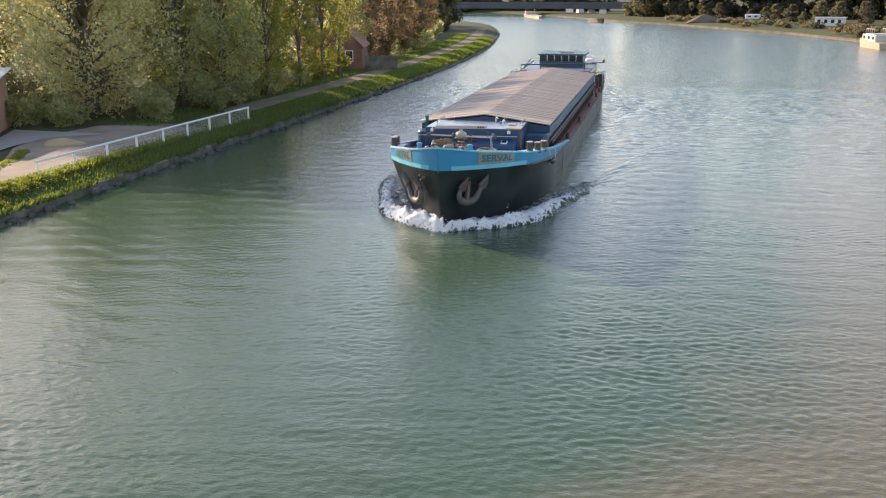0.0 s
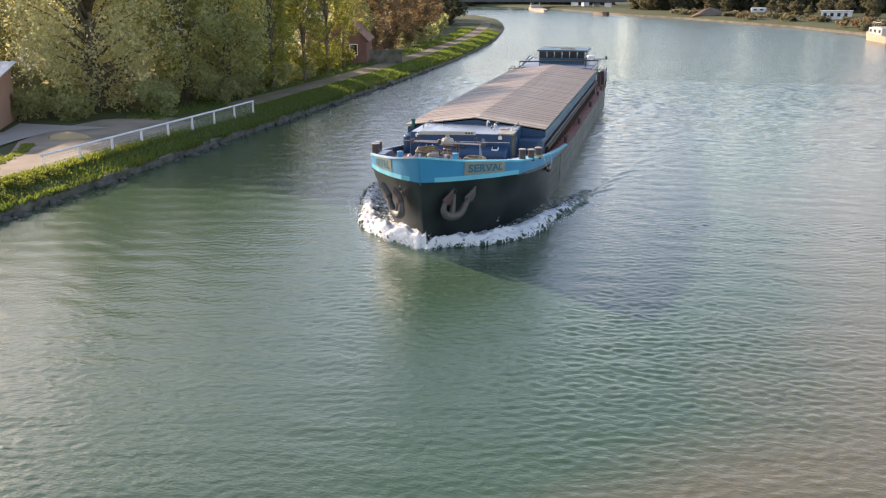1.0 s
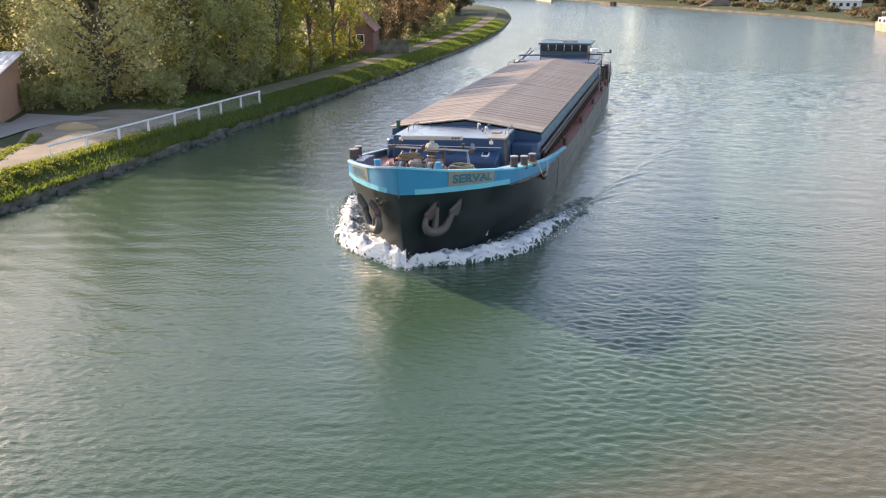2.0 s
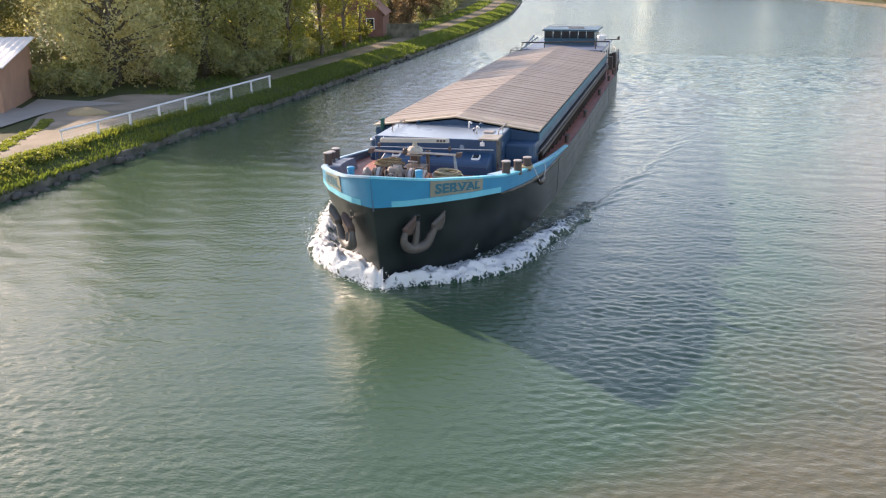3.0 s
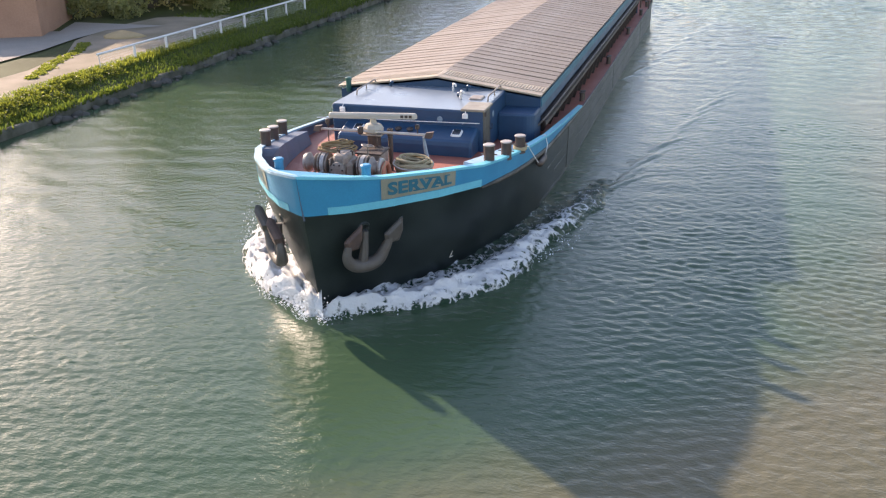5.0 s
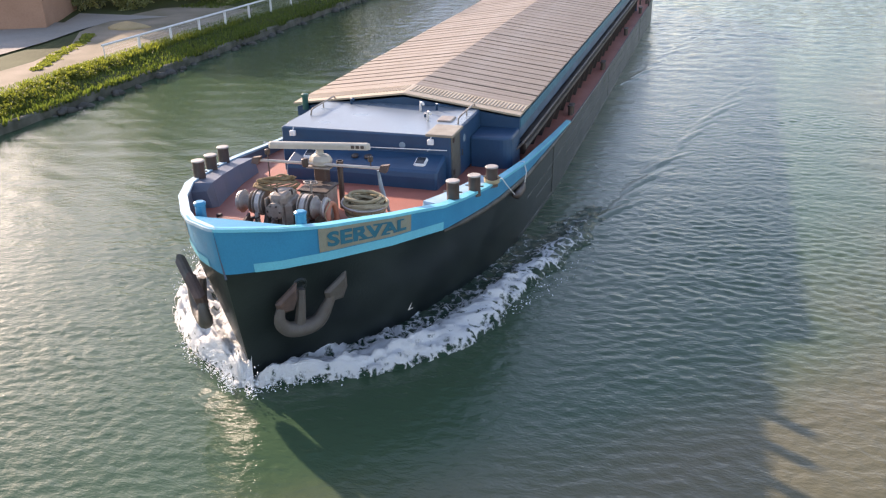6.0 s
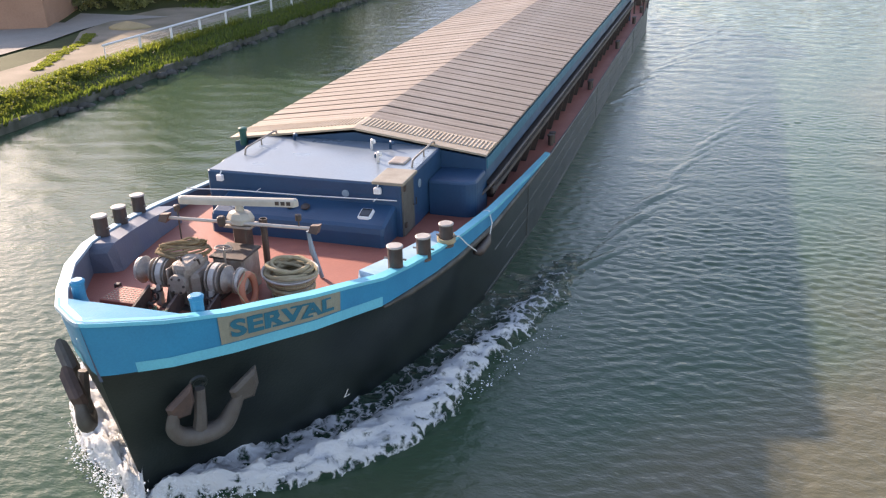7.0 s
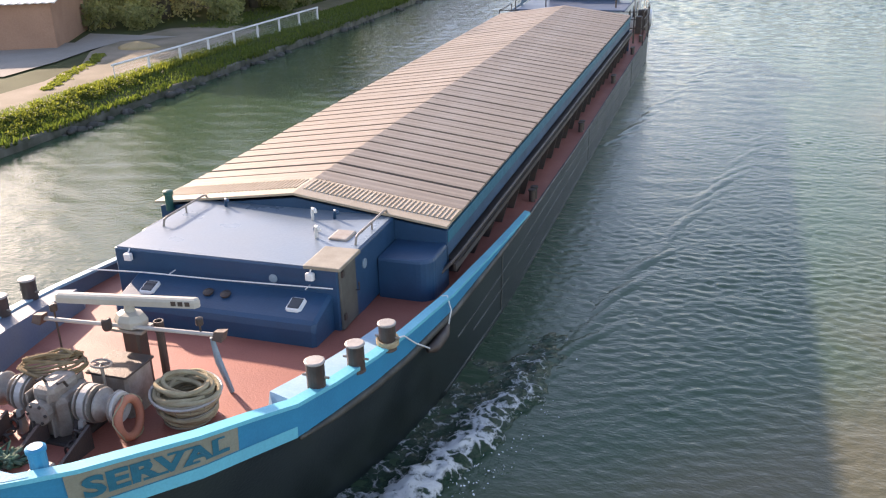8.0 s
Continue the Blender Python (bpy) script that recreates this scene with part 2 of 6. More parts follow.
LEAF_RUST = leaf_material("autumn_leaves", (0.12, 0.095, 0.055), (0.2, 0.15, 0.085), (1.5, 1.35, 1.1))
BRIDGE_GREY = material("bridge_steel", (0.10, 0.10, 0.11), 0.6, 0, (0.07, 0.07, 0.08), 0.2, 4, 0.1)


# ---- mesh tools ----
def mesh_of(name, verts, faces, mat, smooth=False):
    me = bpy.data.meshes.new(name)
    me.from_pydata([tuple(v) for v in verts], [], faces)
    for m in (mat if isinstance(mat, (list, tuple)) else [mat]):
        me.materials.append(m)
    if smooth:
        me.polygons.foreach_set("use_smooth", [True] * len(me.polygons))
    me.update()
    return me


class Shape:
    """Verts and faces of one mesh, to which simple bodies are added."""

    def __init__(self):
        self.v, self.f = [], []

    def add(self, verts, faces):
        o = len(self.v)
        self.v += [tuple(p) for p in verts]
        self.f += [tuple(i + o for i in f) for f in faces]
        return self

    def box(self, x0, x1, y0, y1, z0, z1, c=0.0, m=None):
        """A box with chamfered upright and top edges."""
        c = min(c, (x1 - x0) / 2.2, (y1 - y0) / 2.2, (z1 - z0) / 1.2) if c else 0
        def ring(i, z):
            k = c - i if c else 0
            if not c:
                return [(x0, y0, z), (x1, y0, z), (x1, y1, z), (x0, y1, z)]
            a, b_, d, e = x0 + i, x1 - i, y0 + i, y1 - i
            k = max(c - i, 0.25 * c)
            return [(a + k, d, z), (b_ - k, d, z), (b_, d + k, z), (b_, e - k, z), (b_ - k, e, z), (a + k, e, z), (a, e - k, z), (a, d + k, z)]
        rings = [ring(0, z0), ring(0, z1)] if not c else [ring(0, z0), ring(0, z1 - c), ring(c * 0.3, z1 - c * 0.3), ring(c, z1)]
        self.loft(rings, m)
        return self

    def loft(self, rings, m=None, caps=True, closed=True):
        n = len(rings[0])
        vs = [p for r in rings for p in r]
        if m is not None:
            vs = [m @ Vector(p) for p in vs]
        fs = []
        for i in range(len(rings) - 1):
            for j in range(n if closed else n - 1):
                a, b_ = i * n + j, i * n + (j + 1) % n
                fs.append((a, b_, b_ + n, a + n))
        if caps:
            fs.append(tuple(reversed(range(n))))
            fs.append(tuple(range((len(rings) - 1) * n, len(rings) * n)))
        return self.add(vs, fs)

    def lathe(self, profile, n=16, m=None):
        """profile: (radius, height) from the bottom up."""
        return self.loft([[(r * math.cos(2 * math.pi * k / n), r * math.sin(2 * math.pi * k / n), z) for k in range(n)] for r, z in profile], m)

    def tube(self, pts, r, n=8, closed=False):
        pts = [Vector(p) for p in pts]
        rings, up = [], None
        for i, p in enumerate(pts):
            a = pts[i - 1] if (i or closed) else p
            b_ = pts[(i + 1) % len(pts)] if (i < len(pts) - 1 or closed) else p
            t = (b_ - a).normalized()
            if up is None:
                up = t.orthogonal().normalized()
            up = (up - t * up.dot(t)).normalized()
            side = t.cross(up)
            rr = r[i] if isinstance(r, (list, tuple)) else r
            rings.append([p + (up * math.cos(2 * math.pi * k / n) + side * math.sin(2 * math.pi * k / n)) * rr for k in range(n)])
        if closed:
            rings.append(rings[0])
        return self.loft(rings, caps=not closed)

    def torus(self, r, w, n=20, k=8, m=None):
        s = Shape()
        s.tube([(r * math.cos(2 * math.pi * i / n), r * math.sin(2 * math.pi * i / n), 0) for i in range(n)], w, k, True)
        vs = [m @ Vector(p) for p in s.v] if m is not None else s.v
        return self.add(vs, s.f)


def thing(name, label, category, m=None, group="", kind=""):
    ob = tagged(new(name), label, category, group, kind)
    if m is not None:
        ob.matrix_basis = m
    return ob


def part(name, shape, mat, parent, label="", smooth=False):
    ob = new(name, mesh_of(name, shape.v, shape.f, mat, smooth))
    if parent is not None:
        ob.parent = parent
    if label:
        tagged(ob, label)
    return ob


def solo(name, shape, mat, label, category, kind="", group="", smooth=False):
    return tagged(new(name, mesh_of(name, shape.v, shape.f, mat, smooth)), label, category, group, kind)


def lerp(table, x):
    return float(np.interp(x, [a for a, _ in table], [b for _, b in table]))


# ---- land and water ----
LEFT_EDGE = [(-300, -24.6), (85, -24.6), (111, -25.2), (134, -26.6), (155, -28.3), (177, -31.2), (200, -34.5), (226, -39.5), (255, -46), (283, -57), (330, -95), (390, -170), (480, -330), (1200, -2500)]
RIGHT_EDGE = [(-300, 44), (60, 43), (120, 40), (167, 37.2), (186, 35.6), (215, 28.2), (240, 18), (272, 5), (303, -12.4), (341, -27), (378, -42), (444, -74), (520, -140), (640, -300), (1500, -2500)]
GROUND_Z = 0.7


def ground():
    ys = [-300, -100, -40, 0, 10] + [15 + 2.5 * i for i in range(50)] + [145 + 7 * i for i in range(28)] + [345, 370, 400, 440, 480, 560, 640, 900, 1200, 1500]
    left = [(3000, 3), (900, 3), (300, 1.6), (120, 1.1), (60, 1.0), (30, GROUND_Z), (14, GROUND_Z), (7, GROUND_Z), (4.5, GROUND_Z), (2.3, 0.69), (1.7, 0.64), (1.1, 0.5), (0.5, 0.34), (0.22, 0.3), (0.2, -1.5)]
    right = [(0.3, -1.5), (0.32, 0.35), (1.0, 0.5), (3.0, 0.9), (8, 1.0), (20, 1.0), (60, 1.1), (200, 1.6), (900, 3), (3000, 3)]
    sh, rows = Shape(), []
    for y in ys:
        a, b_ = lerp(LEFT_EDGE, y), lerp(RIGHT_EDGE, y)
        row = []
        for d, z in left:
            k = 0.16 if 0.3 < d < 2 else 0.05
            wob = noise.noise((d * 0.7, y * 0.33, 3)) * k if d < 100 and d > 0.21 else 0
            row.append((a - d, y, z + wob))
        for d, z in right:
            row.append((b_ + d, y, z))
        rows.append(row)
    sh.loft(rows, caps=False, closed=False)
    solo("ground", sh, GRASS, "green grassy canal banks and flat land to the horizon", "ground", "structure", smooth=True)


ground()


def ripples(x, y, cell):
    """Height of short-crested wind waves, as a sum of many small wave trains."""
    rs = np.random.RandomState(17)

    def trains(count, low, high, lean, spread, slope):
        z = np.zeros_like(x)
        for k in range(count):
            length = low * (high / low) ** rs.uniform()
            turn, num = radians(lean + rs.normal() * spread), 2 * math.pi / length
            steep = slope * rs.uniform(0.5, 1.5) * math.sqrt(2.0 / count)
            z += np.clip((length / cell - 2.4) / 1.6, 0, 1) * steep / num * np.sin(num * (math.cos(turn) * x + math.sin(turn) * y) + rs.uniform(0, 6.28))
        return z

    group = 0.85 + 0.4 * np.sin(0.31 * x + 0.17 * y + 1.0) * np.sin(0.23 * y - 0.12 * x)
    open_side = np.clip((x + 17) / 8, 0, 1)
    short = trains(130, 0.14, 0.42, 84, 54, 0.11) * group * (0.42 + 0.58 * open_side)
    # low swell of the wash, longest in the lee of the trees
    wash = trains(36, 0.7, 1.9, 84, 24, 0.024) * (1.2 - 0.5 * open_side)
    reach = trains(80, 0.4, 1.4, 82, 44, 0.11) * np.clip((y - 32) / 40, 0, 1) * np.clip((x + 26) / 8, 0, 1)
    return short + wash + reach


def water():
    """One sheet: rippled where it is near, coarser towards the far reaches."""
    xs = np.concatenate([[-2600, -600, -150], np.arange(-50, -25.2, 0.6), np.arange(-25.2, 12, 0.07), np.arange(12, 48, 0.3), [60]])
    ys = np.concatenate([[-320, -40], [4, 7], np.arange(8.5, 24, 0.05), np.arange(24, 36, 0.075), np.arange(36, 55, 0.12), np.arange(55, 90, 0.2), np.arange(90, 115, 0.4), np.arange(115, 265, 0.9), [280, 330, 450, 1500]])
    gx, gy = np.meshgrid(xs, ys)
    fade = np.clip((260 - gy) / 60, 0, 1) * np.clip((gy - 7) / 2, 0, 1) * np.clip((48 - gx) / 6, 0, 1) * np.clip((gx + 27) / 3, 0, 1)
    cell = np.maximum(np.gradient(xs)[None, :] * 0.6, np.gradient(ys)[:, None])
    gz = ripples(gx, gy, cell) * fade
    n, m = len(xs), len(ys)
    me = bpy.data.meshes.new("water")
    me.vertices.add(n * m)
    me.vertices.foreach_set("co", np.stack([gx, gy, gz], -1).astype(np.float32).ravel())
    i = (np.arange(m - 1)[:, None] * n + np.arange(n - 1)[None]).ravel()
    quads = np.stack([i, i + 1, i + 1 + n, i + n], -1).ravel()
    count = len(i)
    me.loops.add(count * 4)
    me.loops.foreach_set("vertex_index", quads.astype(np.int32))
    me.polygons.add(count)
    me.polygons.foreach_set("loop_start", (np.arange(count) * 4).astype(np.int32))
    me.polygons.foreach_set("use_smooth", np.ones(count, dtype=bool))
    me.update(calc_edges=True)
    me.validate()
    me.materials.append(WATER)
    return tagged(new("water", me), "rippled green canal water with brown silt clouds", "water", "", "structure")


water_sheet = water()


def bank_edge():
    """Low concrete kerb along the water, and loose stones at its foot."""
    sh, rows = Shape(), []
    for i in range(420):
        y = 6 + i * 0.55
        a = lerp(LEFT_EDGE, y)
        w = 0.06 * noise.noise((y * 0.4, 1, 1)) + 0.07 * noise.noise((y * 1.7, 4, 1))
        rows.append([(a - 0.3, y, 0.2), (a - 0.3, y, 0.32 + w), (a - 0.24, y, 0.36 + w), (a - 0.12 + w, y, 0.35 + w), (a - 0.06 + w, y, 0.3 + w), (a + w, y, -0.8)])
    sh.loft(rows, caps=False, closed=False)
    edge = solo("bank_wall", sh, CONCRETE, "low weathered concrete wall along the canal bank", "bank wall", "structure")
    rnd = random.Random(5)
    forms = []
    for k in range(6):
        s = Shape()
        prof = [(0.05, -0.2), (0.2, -0.12), (0.24, 0.02), (0.17, 0.14), (0.05, 0.18)]
        s.lathe(prof, 8)
        s.v = [tuple(Vector(p) * (1 + 0.35 * noise.noise(Vector(p) * 3 + Vector((k * 7, 0, 0))))) for p in s.v]
        forms.append(mesh_of("stone", s.v, s.f, STONE, True))
    for k in range(150):
        y = 27 + rnd.random() ** 1.3 * 70
        if math.sin(y * 0.9) + rnd.random() * 1.2 < 0.1:
            continue
        ob = new("stone", rnd.choice(forms))
        ob.parent = edge
        s = rnd.uniform(0.4, 1.15)
        ob.matrix_basis = pose(lerp(LEFT_EDGE, y) + rnd.uniform(0.0, 0.4), y, rnd.uniform(-0.05, 0.1), rnd.uniform(-20, 20), rnd.uniform(-20, 20), rnd.uniform(0, 360)) @ Matrix.Diagonal((s, s * rnd.uniform(0.7, 1.3), s * 0.8, 1))


bank_edge()


def strips():
    sh, rows = Shape(), []
    for i in range(101):
        y = 58 + i * 1.6
        a = lerp(LEFT_EDGE, y)
        w = 0.25 * noise.noise((y * 0.2, 5, 1))
        k = min(1, max(0, (y - 58) / 14))
        rows.append([(a - (5.7 - 0.2 * k) + w, y, GROUND_Z + 0.03), (a - 4.4, y, GROUND_Z + 0.07), (a - 3.2 + 0.15 * w, y, GROUND_Z + 0.03)])
    sh.loft(rows, caps=False, closed=False)
    solo("path", sh, PATH, "brown earth and gravel towpath along the canal", "path", "structure")
    sh = Shape()
    z = GROUND_Z + 0.06
    rows = [[(-26.9, -30, z), (-30.4, -30, z)], [(-26.8, 20, z), (-30.2, 20, z)], [(-26.9, 32, z), (-30.2, 33.5, z)], [(-27.1, 36, z), (-31.3, 37.5, z)], [(-27.1, 39, z), (-33.5, 41, z)], [(-27.0, 44, z), (-34.5, 45.5, z)], [(-27.0, 47, z), (-34.0, 49.5, z)], [(-27.1, 50, z), (-31, 51.5, z)]]
    rows2 = []
    for a, b_ in rows:
        rows2.append([tuple(Vector(a).lerp(Vector(b_), t)) for t in (0, 0.33, 0.66, 1)])
    sh.loft(rows2, caps=False, closed=False)
    solo("road", sh, GRAVEL, "worn pale road bending towards a yard", "road", "structure")
    sh = Shape()
    z += 0.012
    sh.loft([[(-33.0, 34, z), (-60, 30, z)], [(-33.2, 38, z), (-60, 36, z)], [(-33.8, 41.2, z), (-60, 41, z)], [(-34.0, 44.4, z), (-36.5, 43.5, z)], [(-31.5, 46.5, z), (-38.0, 46.8, z)]], caps=False, closed=False)
    solo("yard_pavement", sh, ASPHALT, "grey asphalt yard before the shed", "pavement", "structure")
    sh = Shape()
    rows = []
    for k in range(5):
        r = 1.0 - k / 4.4
        rows.append([(-31.6 + 1.3 * r * math.cos(a) * (1 + 0.15 * math.sin(3 * a)), 42.6 + 0.9 * r * math.sin(a), GROUND_Z + 0.05 + 0.38 * (k / 4.4) ** 0.7) for a in [2 * math.pi * i / 14 for i in range(14)]])
    sh.loft(rows)
    solo("sand_heap", sh, SAND, "low heap of yellow sand on the yard", "sand heap", smooth=True)


strips()


# ---- the barge: x to its port side, y aft from the stem, z up from the water ----
RUB = [(0, 2.38), (3.3, 2.13), (8, 1.74), (14, 1.42), (20, 1.3), (40, 1.3), (50, 1.6)]
CAP = [(0, 3.26), (0.5, 3.12), (1, 2.99), (3.3, 2.62), (5.5, 2.38), (8, 2.08), (11, 1.76), (14, 1.47)]
DECK = [(0, 2.28), (3, 2.1), (6.5, 1.95), (9, 1.74), (14, 1.4), (20, 1.28), (40, 1.28), (50, 1.5)]
BEAM_TOP = [(0, 0.0), (0.05, 0.13), (0.5, 0.78), (1.1, 1.36), (2.1, 2.14), (3.26, 2.78), (4.5, 3.1), (6, 3.27), (8, 3.38), (12, 3.42), (42, 3.42), (46, 3.2), (48.5, 2.6), (49.6, 1.6), (50, 0.4)]
BEAM_WATER = [(0, 0.0), (0.5, 0.3), (1.1, 0.7), (2.1, 1.3), (3.26, 1.9), (4.5, 2.4), (6, 2.85), (8, 3.2), (12, 3.4), (42, 3.4), (46, 2.6), (48.5, 1.4), (49.6, 0.6), (50, 0.2)]


def stem(z):
    return 0.37 - 0.21 * z


def hull_at(s, z, out=0.0):
    """The hull's port side at s metres aft of the stem and height z, out metres proud of it."""
    top = lerp(RUB, s)
    g = min(1.0, max(0.0, z / top))
    b0, b1 = lerp(BEAM_WATER, s), lerp(BEAM_TOP, s)
    half = b0 + (b1 - b0) * g ** 0.9 + max(0, z - top) * 0.06 * min(1, s / 0.5)
    return Vector((half + out, s + stem(z) * max(0.0, 1 - s / 2.5), z))


STATIONS = [0, 0.03, 0.1, 0.25, 0.5, 0.8, 1.1, 1.6, 2.1, 2.7, 3.26, 4, 5, 6, 7, 8, 9.5, 11, 12.5, 14, 17, 20, 25, 30, 36, 40, 42, 44, 46, 47.5, 48.5, 49.2, 49.6, 49.9, 50]
barge = thing("barge", "long black and blue cargo barge with closed hatches under way", "barge")


def hull():
    sh = Shape()
    for side in (1, -1):
        rows = []
        for s in STATIONS:
            r = lerp(RUB, s)
            row = []
            for z in (-1.2, -0.5, 0, 0.35 * r, 0.7 * r, r):
                p = hull_at(s, max(z, 0))
                row.append((p.x * side, p.y, z))
            rows.append(row)
        sh.loft(rows if side == 1 else [r_[::-1] for r_ in rows], caps=False, closed=False)
    part("hull", sh, HULL_BLACK, barge, "black painted steel hull with scuffs", smooth=True)
    # welded plate strakes and weld rib on the flat side
    for side in (1, -1):
        sh = Shape()
        for z, first in ((0.1, 8), (0.62, 9.5), (0.98, 8.5)):
            sh.tube([((hull_at(s, z, 0.002).x) * side, hull_at(s, z).y, z) for s in (first, 11, 14, 18, 24, 30, 38)], 0.013, 5)
        for s in (11.5, 23, 35):
            sh.tube([(hull_at(s, z, 0.003).x * side, s, z) for z in (0.1, 0.5, 0.9, lerp(RUB, s) - 0.06)], 0.013, 5)
        part("strake", sh, SEAM, barge, "rubbed plate seams along the hull side")
        sh = Shape()
        sh.tube([((hull_at(s, lerp(RUB, s), 0.0).x) * side, hull_at(s, lerp(RUB, s)).y, lerp(RUB, s) - 0.035) for s in (3.3, 4, 5, 6, 7, 8, 9.5, 11, 12.5, 14, 17, 20, 25, 30, 36, 40, 44, 46, 48)], [0.03, 0.06] + [0.065] * 6 + [0.05, 0.04] + [0.035] * 9, 8)
        part("rubbing_strake", sh, HULL_SCUFF, barge, "scuffed brown-grey rubbing strake", smooth=True)


def bulwark():
    for side in (1, -1):
        st = [s for s in STATIONS if s <= 14]
        rows_o, rows_i, rows_c = [], [], []
        for s in st:
            r, c = lerp(RUB, s), lerp(CAP, s)
            a, b_ = hull_at(s, r, 0.002), hull_at(s, c, 0.002)
            mid = a.lerp(b_, 0.5)
            rows_o.append([(p.x * side, p.y, p.z) for p in (a, mid, b_)])
            t = min(0.07, max(0.01, b_.x * 0.5))
            d = min(lerp(DECK, s), c - 0.02)
            rows_i.append([((p.x - t) * side, p.y + t * 0.3, z) for p, z in ((b_, c), (a, d))])
            w = 0.03
            rows_c.append([((b_.x + w) * side, b_.y - w * 0.5, c - 0.03), ((b_.x + w) * side, b_.y - w * 0.5, c + 0.025), ((b_.x - t - 0.05) * side, b_.y + t, c + 0.025), ((b_.x - t - 0.05) * side, b_.y + t, c - 0.03)])
        sh = Shape()
        sh.loft(rows_o, caps=False, closed=False)
        bw = part("bulwark", sh, BLUE, barge, "bright blue bow bulwark", smooth=True)
        sh = Shape()
        sh.loft(rows_i, caps=False, closed=False)
        part("inner_side", sh, BULWARK_IN, bw, "dark blue inner side, lightened in colour for glare")
        sh = Shape()
        sh.loft(rows_c, closed=True)
        # port rail cyan, starboard rail a greyer pale blue
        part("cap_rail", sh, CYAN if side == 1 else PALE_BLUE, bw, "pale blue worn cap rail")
        # pale stripe along the foot of the blue band
        sh, rows = Shape(), []
        for s in [s for s in STATIONS if 0.25 <= s <= 3.26]:
            r = lerp(RUB, s)
            p, q = hull_at(s, r, 0.012), hull_at(s, r + 0.17, 0.012)
            rows.append([((p.x) * side, p.y - 0.006, p.z), (q.x * side, q.y - 0.006, q.z)])
        sh.loft(rows, caps=False, closed=False)
        part("stripe", sh, CYAN, bw, "pale cyan painted stripe")
    # plate over the point of the bow
    sh, rows = Shape(), []
    for s in (0.03, 0.1, 0.25, 0.5, 0.8):
        p = hull_at(s, lerp(CAP, s))
        rows.append([(-p.x, p.y, p.z + 0.03), (0, p.y, p.z + 0.035), (p.x, p.y, p.z + 0.03)])
    sh.loft(rows, caps=False, closed=False)
    part("bow_plate", sh, BLUE, barge, "bright blue plate over the point of the bow")


def name_boards():
    for side in (1, -1):
        s0, s1 = 1.0, 2.52
        def at(u, v, out):
            """u along the board 0..1 as read, v up 0..1"""
            s = s0 + (s1 - s0) * (u if side == 1 else 1 - u)
            lo, hi = lerp(RUB, s) + 0.185, lerp(CAP, s) - 0.035
            p = hull_at(s, lo + (hi - lo) * v, out)
            return (p.x * side, p.y - out * 0.9, p.z)
        sh, rows = Shape(), []
        for i in range(9):
            rows.append([at(i / 8, 0, 0.012), at(i / 8, 1, 0.012)])
        sh.loft(rows, caps=False, closed=False)
        board = part("name_board", sh, TAN, barge, "khaki name panel with dark teal letters reading SERVAL")
        cu = bpy.data.curves.new("letters", "FONT")
        cu.body, cu.size, cu.offset, cu.resolution_u = "SERVAL", 1.0, 0.04, 3
        tmp = new("letters", cu)
        bpy.context.view_layer.update()
        me = bpy.data.meshes.new_from_object(tmp.evaluated_get(bpy.context.evaluated_depsgraph_get()))
        bpy.data.objects.remove(tmp)
        xs, ys = [v.co.x for v in me.vertices], [v.co.y for v in me.vertices]
        for v in me.vertices:
            u = 0.07 + 0.86 * (v.co.x - min(xs)) / (max(xs) - min(xs))
            w = 0.17 + 0.66 * (v.co.y - min(ys)) / (max(ys) - min(ys))
            v.co = at(u, w, 0.02)
        # slab serifs at the ends of the strokes
        serif = Shape()
        for u0, u1, w0 in ((0.24, 0.31, 0.17), (0.24, 0.31, 0.75), (0.385, 0.46, 0.17), (0.385, 0.44, 0.75), (0.47, 0.53, 0.17), (0.535, 0.60, 0.75), (0.63, 0.70, 0.75),
                           (0.64, 0.715, 0.17), (0.755, 0.83, 0.17), (0.835, 0.9, 0.75), (0.835, 0.9, 0.17)):
            serif.loft([[at(u0, w0, 0.017), at(u0, w0 + 0.08, 0.017)], [at(u1, w0, 0.017), at(u1, w0 + 0.08, 0.017)]], caps=False, closed=False)
        serif.add([v.co for v in me.vertices], [tuple(p.vertices) for p in me.polygons])
        bpy.data.meshes.remove(me)
        part("letters", serif, LETTER_TEAL, board, "dark teal letters reading SERVAL")


def decks():
    sh, rows = Shape(), []
    for s in [0.25, 0.5, 0.8, 1.1, 1.6, 2.1, 2.7, 3.26, 4, 5, 6, 7, 8, 9.5, 11, 12.5, 14, 17, 20, 25, 30, 36, 40, 42, 44, 46, 47.5, 48.5, 49.2, 49.6]:
        d = lerp(DECK, s)
        p = hull_at(s, min(d, lerp(RUB, s)), -0.03)
        rows.append([(-p.x, p.y + 0.03, d), (-p.x * 0.5, p.y + 0.03, d + 0.03), (0, p.y + 0.03, d + 0.04), (p.x * 0.5, p.y + 0.03, d + 0.03), (p.x, p.y + 0.03, d)])
    sh.loft(rows, caps=False, closed=False)
    part("deck", sh, OXIDE, barge, "red oxide painted deck, worn", smooth=True)


